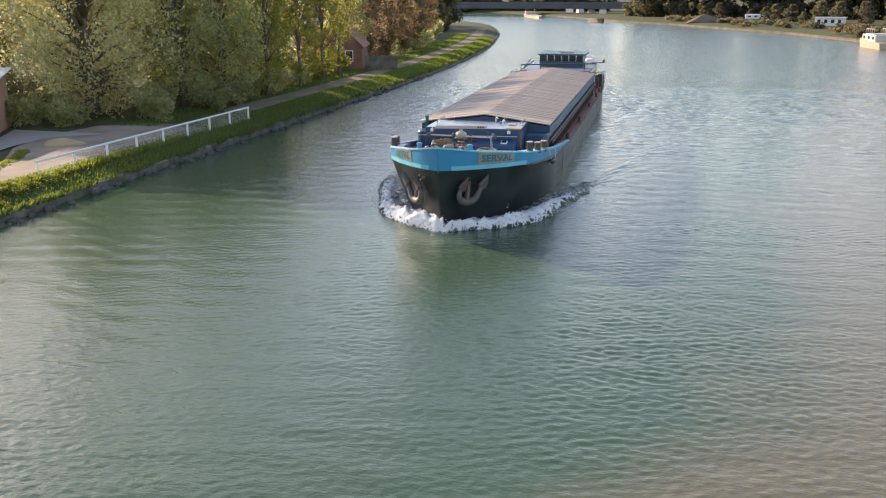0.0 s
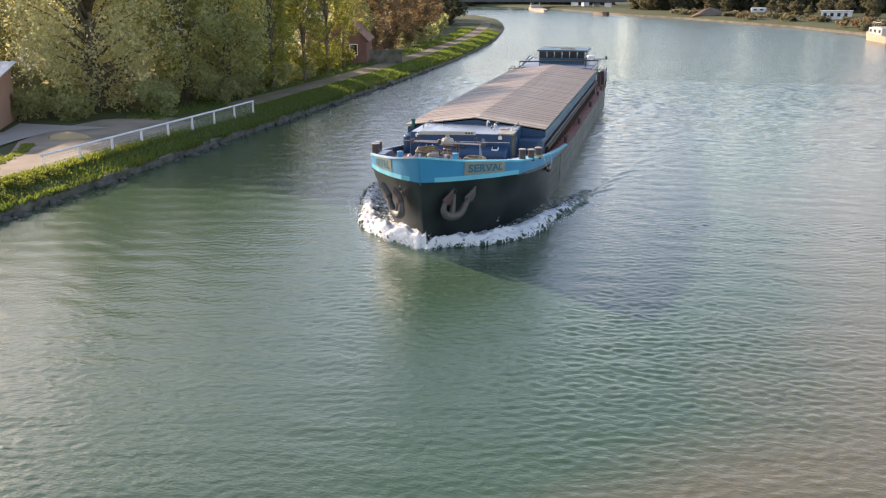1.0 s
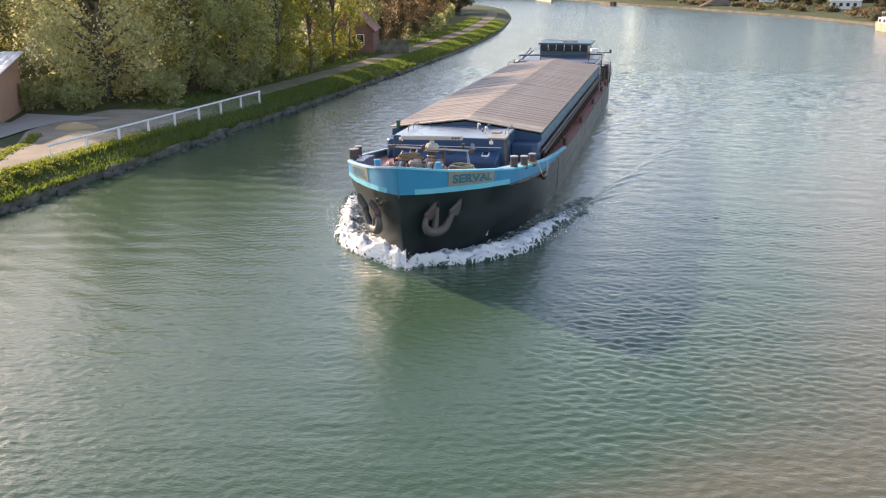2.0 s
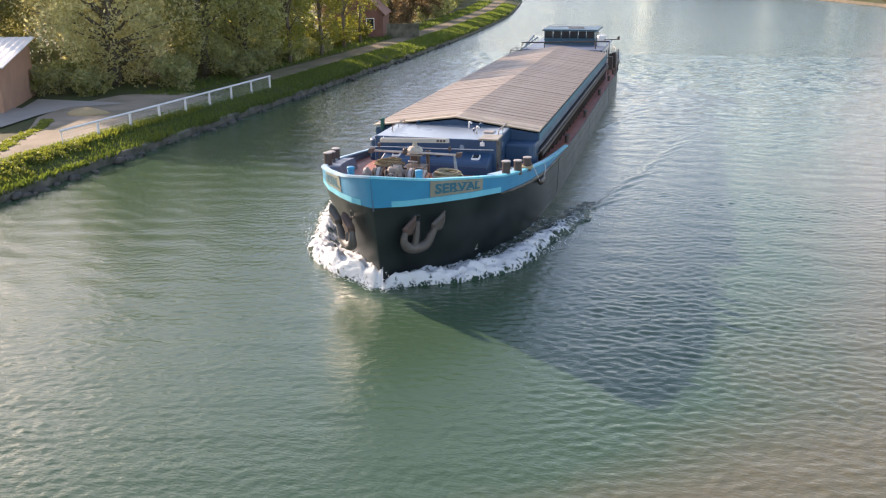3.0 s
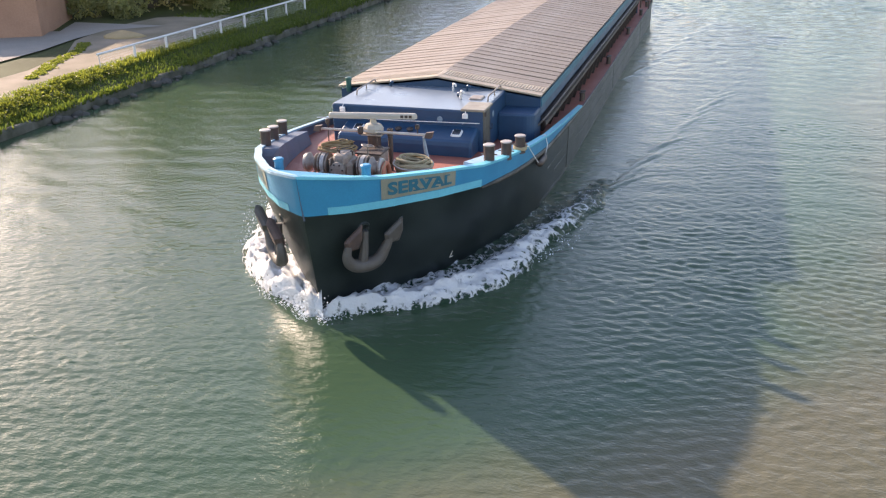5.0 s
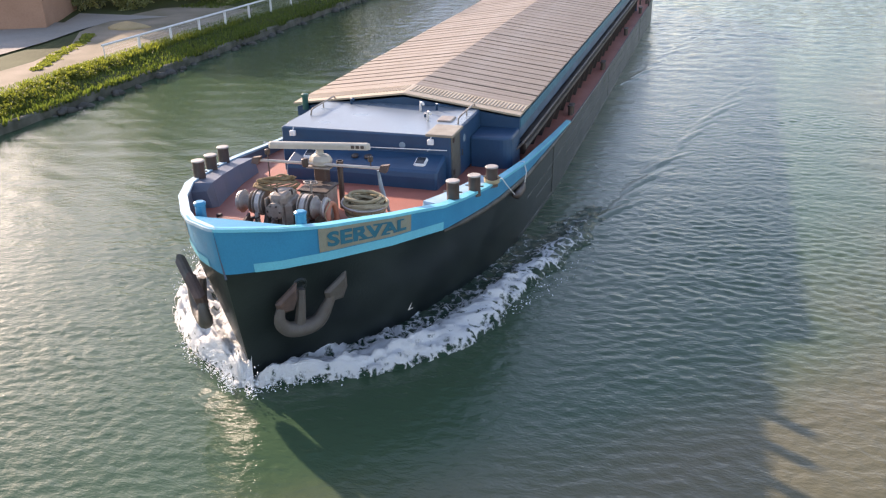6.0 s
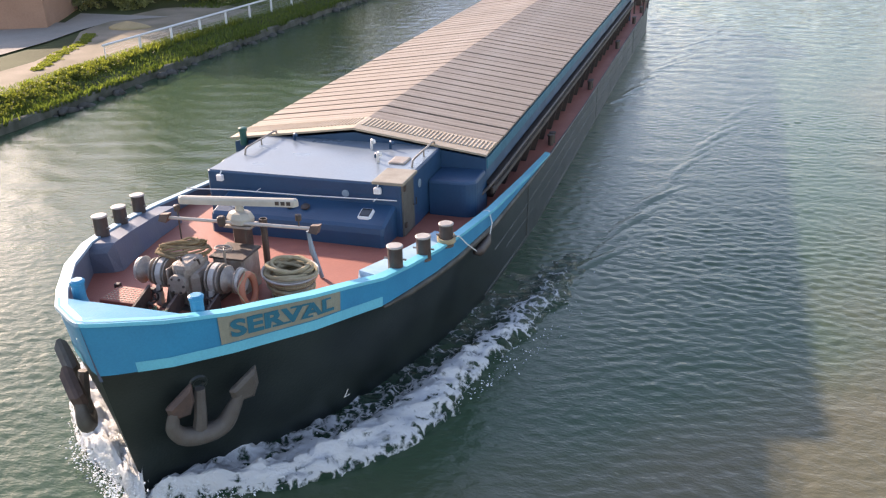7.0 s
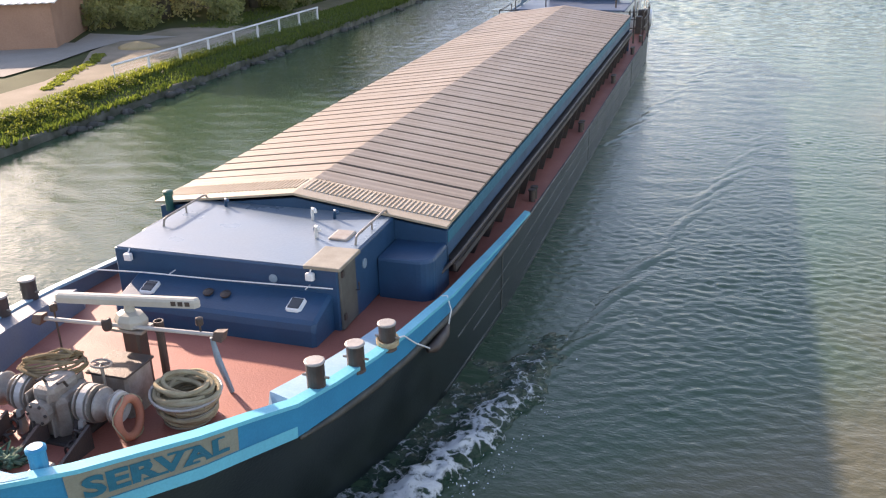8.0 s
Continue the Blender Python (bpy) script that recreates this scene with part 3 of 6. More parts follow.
def coaming_and_hatches():
    y0, y1 = 9.0, 37.2
    for side in (1, -1):
        def X(a):
            return a * side
        sh = Shape()
        rows = []
        for y in (y0 + 0.02, 14, 20, 28, y1):
            d = lerp(DECK, y)
            rows.append([(X(2.72), y, d - 0.1), (X(2.72), y, 2.2), (X(2.98), y, 2.30), (X(3.0), y, 2.34), (X(2.96), y, 2.84), (X(2.6), y, 2.84), (X(2.6), y, d - 0.1)])
        sh.loft(rows)
        co = part("coaming", sh, NAVY, barge, "dark blue steel hatch coaming")
        sh = Shape()
        sh.box(*sorted((X(2.9), X(3.02))), 9.05, y1, 2.6, 2.82, 0.012)
        part("upper_strake", sh, LETTER_TEAL, co, "teal blue upper strake")
        sh = Shape()
        sh.tube([(X(2.92), 8.55, 1.9), (X(2.95), 8.62, 2.12), (X(3.08), 8.9, 2.24), (X(3.1), 9.6, 2.24), (X(3.1), 36.8, 2.24)], 0.035, 8)
        sh.box(*sorted((X(2.9), X(3.16))), 9.2, 37.0, 2.17, 2.21)
        sh.box(*sorted((X(3.11), X(3.16))), 9.0, 37.0, 2.06, 2.2)
        part("flange_rail", sh, DARK_STEEL, co, "dark steel flange rail")
        for k in range(24):
            y = 9.8 + k * 1.16
            d = lerp(DECK, y)
            sh = Shape()
            sh.loft([[(X(2.74), y - 0.03, d), (X(2.95), y - 0.03, d), (X(3.13), y - 0.03, 2.06), (X(3.13), y - 0.03, 2.17), (X(2.74), y - 0.03, 2.17)], [(X(2.74), y + 0.03, d), (X(2.95), y + 0.03, d), (X(3.13), y + 0.03, 2.06), (X(3.13), y + 0.03, 2.17), (X(2.74), y + 0.03, 2.17)]])
            part("bracket", sh, DARK_STEEL, co)
    # front and back walls of the hold
    for y in (8.985, 37.16):
        sh = Shape()
        d = lerp(DECK, y) - 0.1
        sh.loft([[(-3.0, y, d), (3.0, y, d), (3.0, y, 2.84), (0, y, 3.24), (-3.0, y, 2.84)], [(-3.0, y + 0.08, d), (3.0, y + 0.08, d), (3.0, y + 0.08, 2.84), (0, y + 0.08, 3.24), (-3.0, y + 0.08, 2.84)]])
        part("bulkhead", sh, NAVY, barge, "navy blue end wall of the hold")
    # hatch boards: each a pitched sheet with fine ribs, joints between
    pitch = 0.567
    n = int((y1 - 9.85) / pitch)
    def board(w, ribs):
        s = Shape()
        prof = []
        k = ribs * 2
        for i in range(k + 1):
            prof.append((w * i / k, 0.008 * (i % 2)))
        rows = []
        for y, h in prof:
            rows.append([(-3.08, y, 2.89 + h), (-3.08, y, 2.935 + h), (0, y, 3.345 + h), (3.03, y, 2.935 + h), (3.03, y, 2.89 + h), (0, y, 3.3)])
        s.loft(rows)
        return s
    widths = [board(pitch - 0.07, 2), board(pitch - 0.12, 2)]
    forms = [mesh_of("hatch_board", b.v, b.f, ALUMINIUM) for b in widths]
    for k in range(n):
        ob = new("hatch_board", forms[k % 2])
        ob.parent = barge
        ob.matrix_basis = pose(0, 9.92 + k * pitch, random.uniform(-0.006, 0.006), random.uniform(-0.25, 0.25))
    # frame raised into the gaps; its dark colour draws their shadow
    sh = Shape()
    rows = []
    for y in (9.4, y1):
        rows.append([(-3.05, y, 2.86), (-3.05, y, 2.918), (0, y, 3.322), (3.0, y, 2.918), (3.0, y, 2.86), (0, y, 3.25)])
    sh.loft(rows)
    part("hatch_frame", sh, JOINT, barge, "frame below the hatch boards, coloured dark as shade in the joints")
    # ribbed flashing at the front
    b = board(0.95, 1)
    sh = Shape()
    sh.add([(x, y + 8.92, z + 0.015) for x, y, z in b.v], b.f)
    fl = part("front_flashing", sh, CREAM, barge, "cream metal flashing with fine ribs")
    for sd in (1, -1):
        sh = Shape()
        for k in range(34):
            x = 0.1 + k * 0.088
            z = 3.36 - 0.41 * x / 3.05
            sh.box(x * sd - 0.02, x * sd + 0.02, 9.22, 9.8, z - 0.02, z + 0.02)
        part("ribs", sh, CREAM, fl)


def bollards():
    for side in (1, -1):
        sh, rows = Shape(), []
        for s in (3.2, 3.32, 4, 5, 5.9, 6.1):
            c = lerp(CAP, s) - (0.0 if 3.3 < s < 6 else 0.18)
            p = hull_at(s, lerp(CAP, s))
            w = 0.5 if 3.3 < s < 6 else 0.36
            d = lerp(DECK, s)
            row = [((p.x - 0.05) * side, p.y, d), ((p.x - 0.05) * side, p.y, c), ((p.x - w) * side, p.y + 0.15, c), ((p.x - w - 0.1) * side, p.y + 0.15, d)]
            rows.append(row)
        sh.loft(rows)
        # pale plinth to port; starboard takes the inner blue with glare in it
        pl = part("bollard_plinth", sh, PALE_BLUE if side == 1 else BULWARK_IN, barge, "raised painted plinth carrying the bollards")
        for y, x, top in ((3.81, 2.83, 2.97), (4.63, 3.04, 2.83), (5.43, 3.2, 2.77)):
            sh = Shape()
            sh.lathe([(0.135, -0.44), (0.125, -0.4), (0.125, -0.03)], 18, pose(x * side, y, top))
            b_ = part("bollard", sh, BOLLARD, barge, "dark mooring bollard with a pale worn top", smooth=False)
            sh = Shape()
            sh.lathe([(0.14, -0.03), (0.14, -0.01), (0.12, 0.0)], 18, pose(x * side, y, top))
            part("top", sh, BOLLARD_TOP, b_, "pale worn top")
            part("pin", Shape().tube([((x - 0.19) * side, y, top - 0.24), ((x + 0.19) * side, y, top - 0.24)], 0.018, 6), STEEL, b_)
        # small blue bitts on the bow
        sh = Shape()
        sh.lathe([(0.12, 2.85), (0.095, 2.95), (0.095, 3.17), (0.11, 3.18), (0.11, 3.22), (0.08, 3.24)], 16, pose(0.98 * side, 0.9, 0))
        part("bitt", sh, BLUE, barge, "small blue mooring bitt")


def house():
    z0, z1 = 1.9, 3.03
    sh = Shape()
    sh.box(-2.18, 2.0, 6.42, 9.0, z0, z1, 0.03)
    hs = part("fore_cabin", sh, NAVY, barge, "navy blue fore cabin with a flat shiny roof")
    # roof sheet in the navy that carries the sky's reflection as colour
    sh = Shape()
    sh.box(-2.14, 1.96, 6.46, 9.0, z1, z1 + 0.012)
    part("cabin_roof", sh, NAVY_SKY_SHEEN, hs, "glossy flat roof, sky reflection put into its blue-grey colour")
    # lower locker before the cabin, its top sloping forward with a soft edge
    sh, rows = Shape(), []
    for x in (-1.78, -1.72, 1.82, 1.88):
        e = 0.05 if abs(x) > 1.75 and x != 1.82 else 0
        prof = [(6.44, z0), (5.70 + e, z0), (5.70 + e, 2.28 - e), (5.73 + e, 2.38 - e), (5.80, 2.43 - e), (6.44, 2.62 - e)]
        rows.append([(x, y, z) for y, z in prof])
    sh.loft(rows)
    lk = part("fore_locker", sh, NAVY, hs, "navy blue locker with a sloping top")
    for x in (-1.3, 1.4):
        m = pose(x, 6.08, 2.53, 16.5)
        sh = Shape()
        sh.box(-0.14, 0.14, -0.16, 0.16, -0.02, 0.035, 0.05, m)
        w = part("skylight", sh, WHITE, lk, "small framed deck light")
        sh = Shape()
        sh.box(-0.1, 0.1, -0.12, 0.12, 0.03, 0.042, 0.03, m)
        part("pane", sh, GLASS_DARK, w, "dark glass pane")
    for x in (-0.2, 0.12):
        sh = Shape()
        sh.lathe([(0.07, 0), (0.09, 0.03), (0.09, 0.05), (0.03, 0.07)], 12, pose(x, 6.12, 2.52, 16.5))
        part("vent_cap", sh, DARK_STEEL, lk)
    for x in (0.85,):
        sh = Shape()
        sh.lathe([(0.075, 0), (0.075, 0.015), (0.06, 0.02)], 14, pose(x, 6.42, 2.78, 90))
        part("porthole", sh, GREY_BLUE, hs, "small round painted-over porthole")
    # companionway at the corner: beige lid and olive door
    sh = Shape()
    sh.box(1.42, 2.06, 6.38, 7.25, 3.03, 3.085, 0.015)
    lid = part("companion_lid", sh, BEIGE, hs, "beige sliding lid over the companionway")
    sh = Shape()
    sh.box(1.995, 2.04, 6.44, 7.05, 1.98, 3.03, 0.01)
    dr = part("companion_door", sh, OLIVE, hs, "olive grey steel door in the cabin side")
    for z in (2.15, 2.9):
        part("hinge", Shape().box(2.03, 2.07, 6.46, 6.54, z, z + 0.1), DARK_STEEL, dr)
    part("handle", Shape().tube([(2.03, 7.0, 2.45), (2.1, 7.0, 2.46), (2.1, 7.0, 2.6)], 0.012, 6), DARK_STEEL, dr)
    sh = Shape()
    sh.lathe([(0.09, 0), (0.09, 0.012), (0.07, 0.016)], 14, pose(2.0, 7.5, 2.72, 0, 90))
    part("porthole", sh, GREY_BLUE, hs)
    # work lamps under the front edge
    for x in (1.55, -1.85):
        sh = Shape()
        sh.box(x - 0.07, x + 0.07, 6.3, 6.4, 2.86, 2.98, 0.02)
        sh.tube([(x, 6.36, 2.98), (x, 6.42, 3.04)], 0.014, 6)
        part("work_lamp", sh, WHITE, hs, "small white work lamp")
    # grab rails along both roof edges
    for x in (-1.9, 1.86):
        sh = Shape()
        sh.tube([(x, 7.5, 3.04), (x, 7.55, 3.16), (x, 7.65, 3.18), (x, 8.85, 3.18), (x, 8.95, 3.16), (x, 9.0, 3.04)], 0.022, 8)
        sh.tube([(x, 8.25, 3.04), (x, 8.25, 3.18)], 0.018, 6)
        part("grab_rail", sh, STEEL, hs, "bare steel grab rail")
    # goose-neck vents and roof hatch
    for x, y, h in ((-1.35, 8.75, 0.16), (0.62, 8.45, 0.24), (0.98, 8.62, 0.17), (1.08, 7.62, 0.24), (0.9, 7.95, 0.1)):
        sh = Shape()
        sh.tube([(x, y, 3.03), (x, y, 3.03 + h * 0.7), (x + 0.02, y - 0.02, 3.03 + h), (x + 0.08, y - 0.05, 3.03 + h * 0.98), (x + 0.1, y - 0.06, 3.03 + h * 0.72)], 0.03, 8)
        part("vent_pipe", sh, WHITE if h > 0.2 else NAVY, hs, "goose-neck vent pipe", smooth=True)
    sh = Shape()
    sh.box(1.3, 1.66, 7.6, 8.05, 3.03, 3.08, 0.03)
    part("roof_hatch", sh, STEEL, hs, "small grey roof hatch")
    # line strung before the cabin
    sh = Shape()
    sh.tube([(-2.5, 6.1, 2.72), (-1.5, 6.18, 2.74), (0, 6.25, 2.73), (1.93, 6.36, 2.74)], 0.012, 6)
    for x in (1.5, -1.0):
        sh.tube([(x, 6.25, 2.73), (x, 6.42, 2.73)], 0.01, 5)
    part("guy_line", sh, WHITE, hs)
    # side boxes between cabin and hold
    for sd in (1, -1):
        sh, rows = Shape(), []
        for z, i in ((1.75, 0), (2.54, 0), (2.585, 0.02), (2.6, 0.05)):
            a, b_ = 2.02, 3.0 - i
            y0_, y1_ = 8.05 + i, 9.03
            pts = [(a, y0_), (b_ - 0.28, y0_)] + [(b_ - 0.28 + 0.28 * math.sin(k * math.pi / 10), y0_ + 0.28 - 0.28 * math.cos(k * math.pi / 10)) for k in range(1, 6)] + [(b_, y1_), (a, y1_)]
            rows.append([(x * sd, y, z) for x, y in pts])
        sh.loft(rows)
        part("side_locker", sh, NAVY, hs, "navy side locker with a rounded corner")
    # green stub post by the hold
    sh = Shape()
    sh.lathe([(0.08, 2.8), (0.08, 3.12), (0.1, 3.13), (0.1, 3.2), (0.05, 3.22)], 12, pose(-2.72, 8.9, 0))
    part("post", sh, GREEN_CAP, barge, "dark green capped post")


def radar_and_bar():
    sh = Shape()
    sh.box(-0.17, 0.1, 3.86, 4.1, 2.05, 2.98, 0.03)
    post = part("radar_mast", sh, DARK_STEEL, barge, "stubby brown steel radar mast")
    sh = Shape()
    sh.box(-0.3, 0.22, 3.8, 4.12, 2.98, 3.02, 0.01)
    part("platform", sh, STEEL, post)
    sh = Shape()
    prof = [(0.16, 3.02), (0.22, 3.05), (0.23, 3.14), (0.18, 3.23), (0.08, 3.26), (0.055, 3.4)]
    sh.loft([[(-0.03 + r * 1.1 * math.cos(a), 3.95 + r * 0.8 * math.sin(a), z) for a in [2 * math.pi * (k + 0.5) / 8 for k in range(8)]] for r, z in prof])
    part("radar_gearbox", sh, BOAT_WHITE, post, "white radar drive housing")
    m = pose(-0.03, 3.93, 3.44, 0, 0, 9)
    sh = Shape()
    sh.box(-1.06, 1.06, -0.08, 0.07, -0.06, 0.07, 0.05, m)
    sc = part("radar_scanner", sh, BOAT_WHITE, post, "long white radar scanner bar")
    sh = Shape()
    for k in range(3):
        sh.box(0.68 + k * 0.1, 0.75 + k * 0.1, -0.0835, -0.079, -0.03, 0.035, 0, m)
    part("maker_mark", sh, DARK_STEEL, sc)
    # lamp bar
    sh = Shape()
    sh.tube([(-1.3, 3.65, 3.13), (1.3, 4.0, 3.03)], 0.032, 10)
    bar = part("lamp_bar", sh, PALE_STEEL, barge, "grey pipe bar with lamps at both ends")
    sh = Shape()
    sh.lathe([(0.05, 0), (0.07, 0.04), (0.07, 0.16), (0.05, 0.18)], 12, pose(-0.28, 3.74, 3.03))
    part("navigation_lamp", sh, DARK_STEEL, bar, "dark navigation lamp")
    for x, y, z in ((-1.33, 3.64, 3.12), (1.33, 4.0, 3.02)):
        sh = Shape()
        sh.loft([[(x - 0.1, y - 0.06, z - 0.05), (x + 0.06, y - 0.08, z - 0.06), (x + 0.06, y + 0.06, z - 0.06), (x - 0.1, y + 0.06, z - 0.05)], [(x - 0.06, y - 0.04, z + 0.07), (x + 0.12, y - 0.06, z + 0.1), (x + 0.12, y + 0.05, z + 0.1), (x - 0.06, y + 0.05, z + 0.07)]])
        part("lamp", sh, RUST, bar, "small rusty work lamp")
    for x, y, z in ((-1.08, 3.68, 3.12), (1.06, 3.97, 3.03)):
        sh = Shape()
        sh.tube([(x, y, 2.1 if x < 0 else z), (x, y, z + 0.16)], 0.014, 6)
        sh.lathe([(0.05, 0.14), (0.055, 0.16), (0.055, 0.24), (0.03, 0.25)], 10, pose(x, y, z))
        part("aerial", sh, DARK_STEEL, bar)
    sh = Shape()
    sh.tube([(1.2, 4.0, 2.98), (1.24, 4.03, 2.6), (1.36, 4.08, 2.1)], [0.03, 0.05, 0.035], 8)
    part("strut", sh, GREY_BLUE, bar, "blue-grey canvas-wrapped strut")
    sh = Shape()
    sh.lathe([(0.058, 2.05), (0.058, 2.95), (0.072, 2.96), (0.072, 3.12), (0.055, 3.12), (0.05, 3.0)], 14, pose(0.36, 4.02, 0))
    part("standpipe", sh, DARK_STEEL, barge, "upright dark pipe with a pale collar")


def windlass():
    ax = 2.62
    w = part("windlass", Shape().box(-0.62, 0.18, 2.2, 3.1, 2.1, 2.22, 0.03), DARK_STEEL, barge, "worn grey anchor windlass with drums and handwheels")
    sh = Shape()
    sh.box(-0.5, 0.02, 2.35, 2.95, 2.2, 2.78, 0.1)
    sh.box(-0.42, -0.06, 2.3, 2.85, 2.74, 2.93, 0.08)
    sh.lathe([(0.14, 0), (0.17, 0.03), (0.17, 0.12), (0.1, 0.14)], 14, pose(-0.25, 2.32, 2.62, 90))
    part("gearbox", sh, STEEL, w, "grey gearbox casting", smooth=False)
    sh = Shape()
    sh.tube([(-1.08, ax, 2.62), (0.62, ax, 2.62)], 0.06, 10)
    part("shaft", sh, DARK_STEEL, w)
    for x in (-1.02, 0.52):
        sh = Shape()
        sh.lathe([(0.22, -0.12), (0.23, -0.1), (0.2, -0.07), (0.14, -0.04), (0.13, 0.04), (0.18, 0.08), (0.22, 0.1), (0.21, 0.12)], 18, pose(x, ax, 2.62, 0, 90))
        part("warping_drum", sh, STEEL, w, "flanged warping drum", smooth=True)
    for x in (-0.72, 0.24):
        sh = Shape()
        sh.lathe([(0.25, -0.11), (0.25, -0.085), (0.21, -0.08), (0.21, 0.08), (0.25, 0.085), (0.25, 0.11)], 18, pose(x, ax, 2.62, 0, 90))
        part("brake_drum", sh, STEEL, w, "worn brake drum")
        sh = Shape()
        sh.lathe([(0.235, -0.05), (0.25, -0.045), (0.25, 0.045), (0.235, 0.05)], 24, pose(x, ax, 2.62, 0, 90))
        part("brake_band", sh, PALE_STEEL, w, "pale brake band")
        sh = Shape()
        sh.loft([[(x - 0.05, 2.3, 2.12), (x + 0.05, 2.3, 2.12), (x + 0.05, 2.42, 2.12), (x - 0.05, 2.42, 2.12)], [(x - 0.035, 2.36, 2.5), (x + 0.035, 2.36, 2.5), (x + 0.035, 2.42, 2.5), (x - 0.035, 2.42, 2.5)]])
        part("brake_leg", sh, PALE_STEEL, w, "pale grey support leg")
    for x, y, z in ((-0.62, 3.1, 2.93), (0.2, 2.95, 3.0)):
        sh = Shape()
        m = pose(x, y, z, -8, 6)
        sh.torus(0.13, 0.016, 20, 6, m)
        for k in range(3):
            a = k * math.pi / 3
            sh.tube([m @ Vector((0.13 * math.cos(a), 0.13 * math.sin(a), 0)), m @ Vector((-0.13 * math.cos(a), -0.13 * math.sin(a), 0))], 0.01, 5)
        sh.tube([m @ Vector((0, 0, 0.02)), (x, y, 2.45)], 0.022, 6)
        part("handwheel", sh, STEEL, w, "spoked brake handwheel")
    for x in (-0.55, 0.12):
        sh = Shape()
        sh.loft([[(x - 0.03, 2.25, 2.1), (x + 0.03, 2.25, 2.1), (x + 0.03, 3.0, 2.1), (x - 0.03, 3.0, 2.1)], [(x - 0.03, 2.5, 2.6), (x + 0.03, 2.5, 2.6), (x + 0.03, 2.75, 2.6), (x - 0.03, 2.75, 2.6)]])
        part("cheek", sh, DARK_STEEL, w)
    for sgn in (-1, 1):
        sh = Shape()
        x = -0.72 if sgn < 0 else 0.24
        for k in range(12):
            t = k / 11
            m = pose(x, 2.35 - t * 1.0, 2.42 - 0.3 * min(1, t * 2.2) + 0.0, 0, 90 * (k % 2), 90)
            sh.torus(0.055, 0.016, 10, 5, m @ Matrix.Diagonal((1.3, 1, 1, 1)))
        part("anchor_chain", sh, DARK_STEEL, w, "rusty anchor chain")
    # chain stopper blocks
    for x in (-0.72, 0.24):
        sh = Shape()
        sh.box(x - 0.12, x + 0.12, 1.4, 1.75, 2.14, 2.34, 0.04)
        part("chain_stopper", sh, STEEL, w)
    # dark chain well before the windlass, with sloping cheeks
    for x0, x1 in ((-0.86, -0.82), (-0.28, -0.23), (0.4, 0.44)):
        sh = Shape()
        sh.loft([[(x, 2.3, 2.1), (x, 1.2, 2.14), (x, 1.24, 2.2), (x, 1.7, 2.32), (x, 2.3, 2.52)] for x in (x0, x1)])
        part("well_cheek", sh, RUST if x0 < 0.4 else DARK_STEEL, w, "sloping rusty cheek plate")
    part("well_plate", Shape().box(-0.82, 0.4, 1.25, 2.3, 2.13, 2.165, 0.01), DARK_STEEL, w, "dark plate of the chain well")
    for x in (-1.17, 0.66):
        sh = Shape()
        sh.lathe([(0.2, -0.02), (0.21, 0.0), (0.2, 0.03), (0.1, 0.035), (0.085, 0.0), (0.05, 0.0)], 20, pose(x, ax, 2.62, 0, -90 if x < 0 else 90))
        part("drum_end", sh, PALE_STEEL, w, "pale worn drum end")
    for x in (-0.46, -0.3, -0.14):
        part("casing_rib", Shape().box(x - 0.018, x + 0.018, 2.28, 2.98, 2.24, 2.84, 0.02), STEEL, w)
    for k in range(6):
        a = k * math.pi / 3
        part("bolt", Shape().lathe([(0.022, 0), (0.022, 0.025), (0.01, 0.03)], 6, pose(-0.25 + 0.13 * math.cos(a), 2.2, 2.62 + 0.13 * math.sin(a), 90)), DARK_STEEL, w)
    for x in (-0.3, 0.02):
        sh = Shape()
        sh.tube([(x, 2.5, 2.9), (x + 0.03, 2.42, 3.02), (x + 0.05, 2.3, 3.05)], 0.018, 6)
        part("lever", sh, DARK_STEEL, w)
    part("motor_box", Shape().box(-0.12, 0.46, 3.05, 3.62, 2.1, 2.76, 0.04), STEEL, w, "brown-grey motor box")
    part("motor_lid", Shape().box(-0.15, 0.49, 3.02, 3.65, 2.76, 2.79, 0.01), DARK_STEEL, w)
    # rope heap on the windlass
    sh = Shape()
    for k in range(11):
        r = 0.34 - 0.017 * k
        sh.tube([(-0.52 + r * 1.3 * math.cos(a) + 0.035 * math.sin(3 * a + 2 * k), 2.9 + r * 0.85 * math.sin(a + 0.2 * k) + 0.03 * math.cos(2 * a + k), 2.9 + 0.016 * k + 0.03 * math.sin(2 * a + k) - 0.25 * max(0.0, r * math.cos(a) * -1.3 - 0.3)) for a in [2 * math.pi * i / 18 for i in range(18)]], 0.02, 6, True)
    solo_rope = part("rope_coil", sh, ROPE_BROWN, None, smooth=True)
    tagged(solo_rope, "brown hemp rope coiled on the windlass", "rope")
    LOOSE.append(solo_rope)


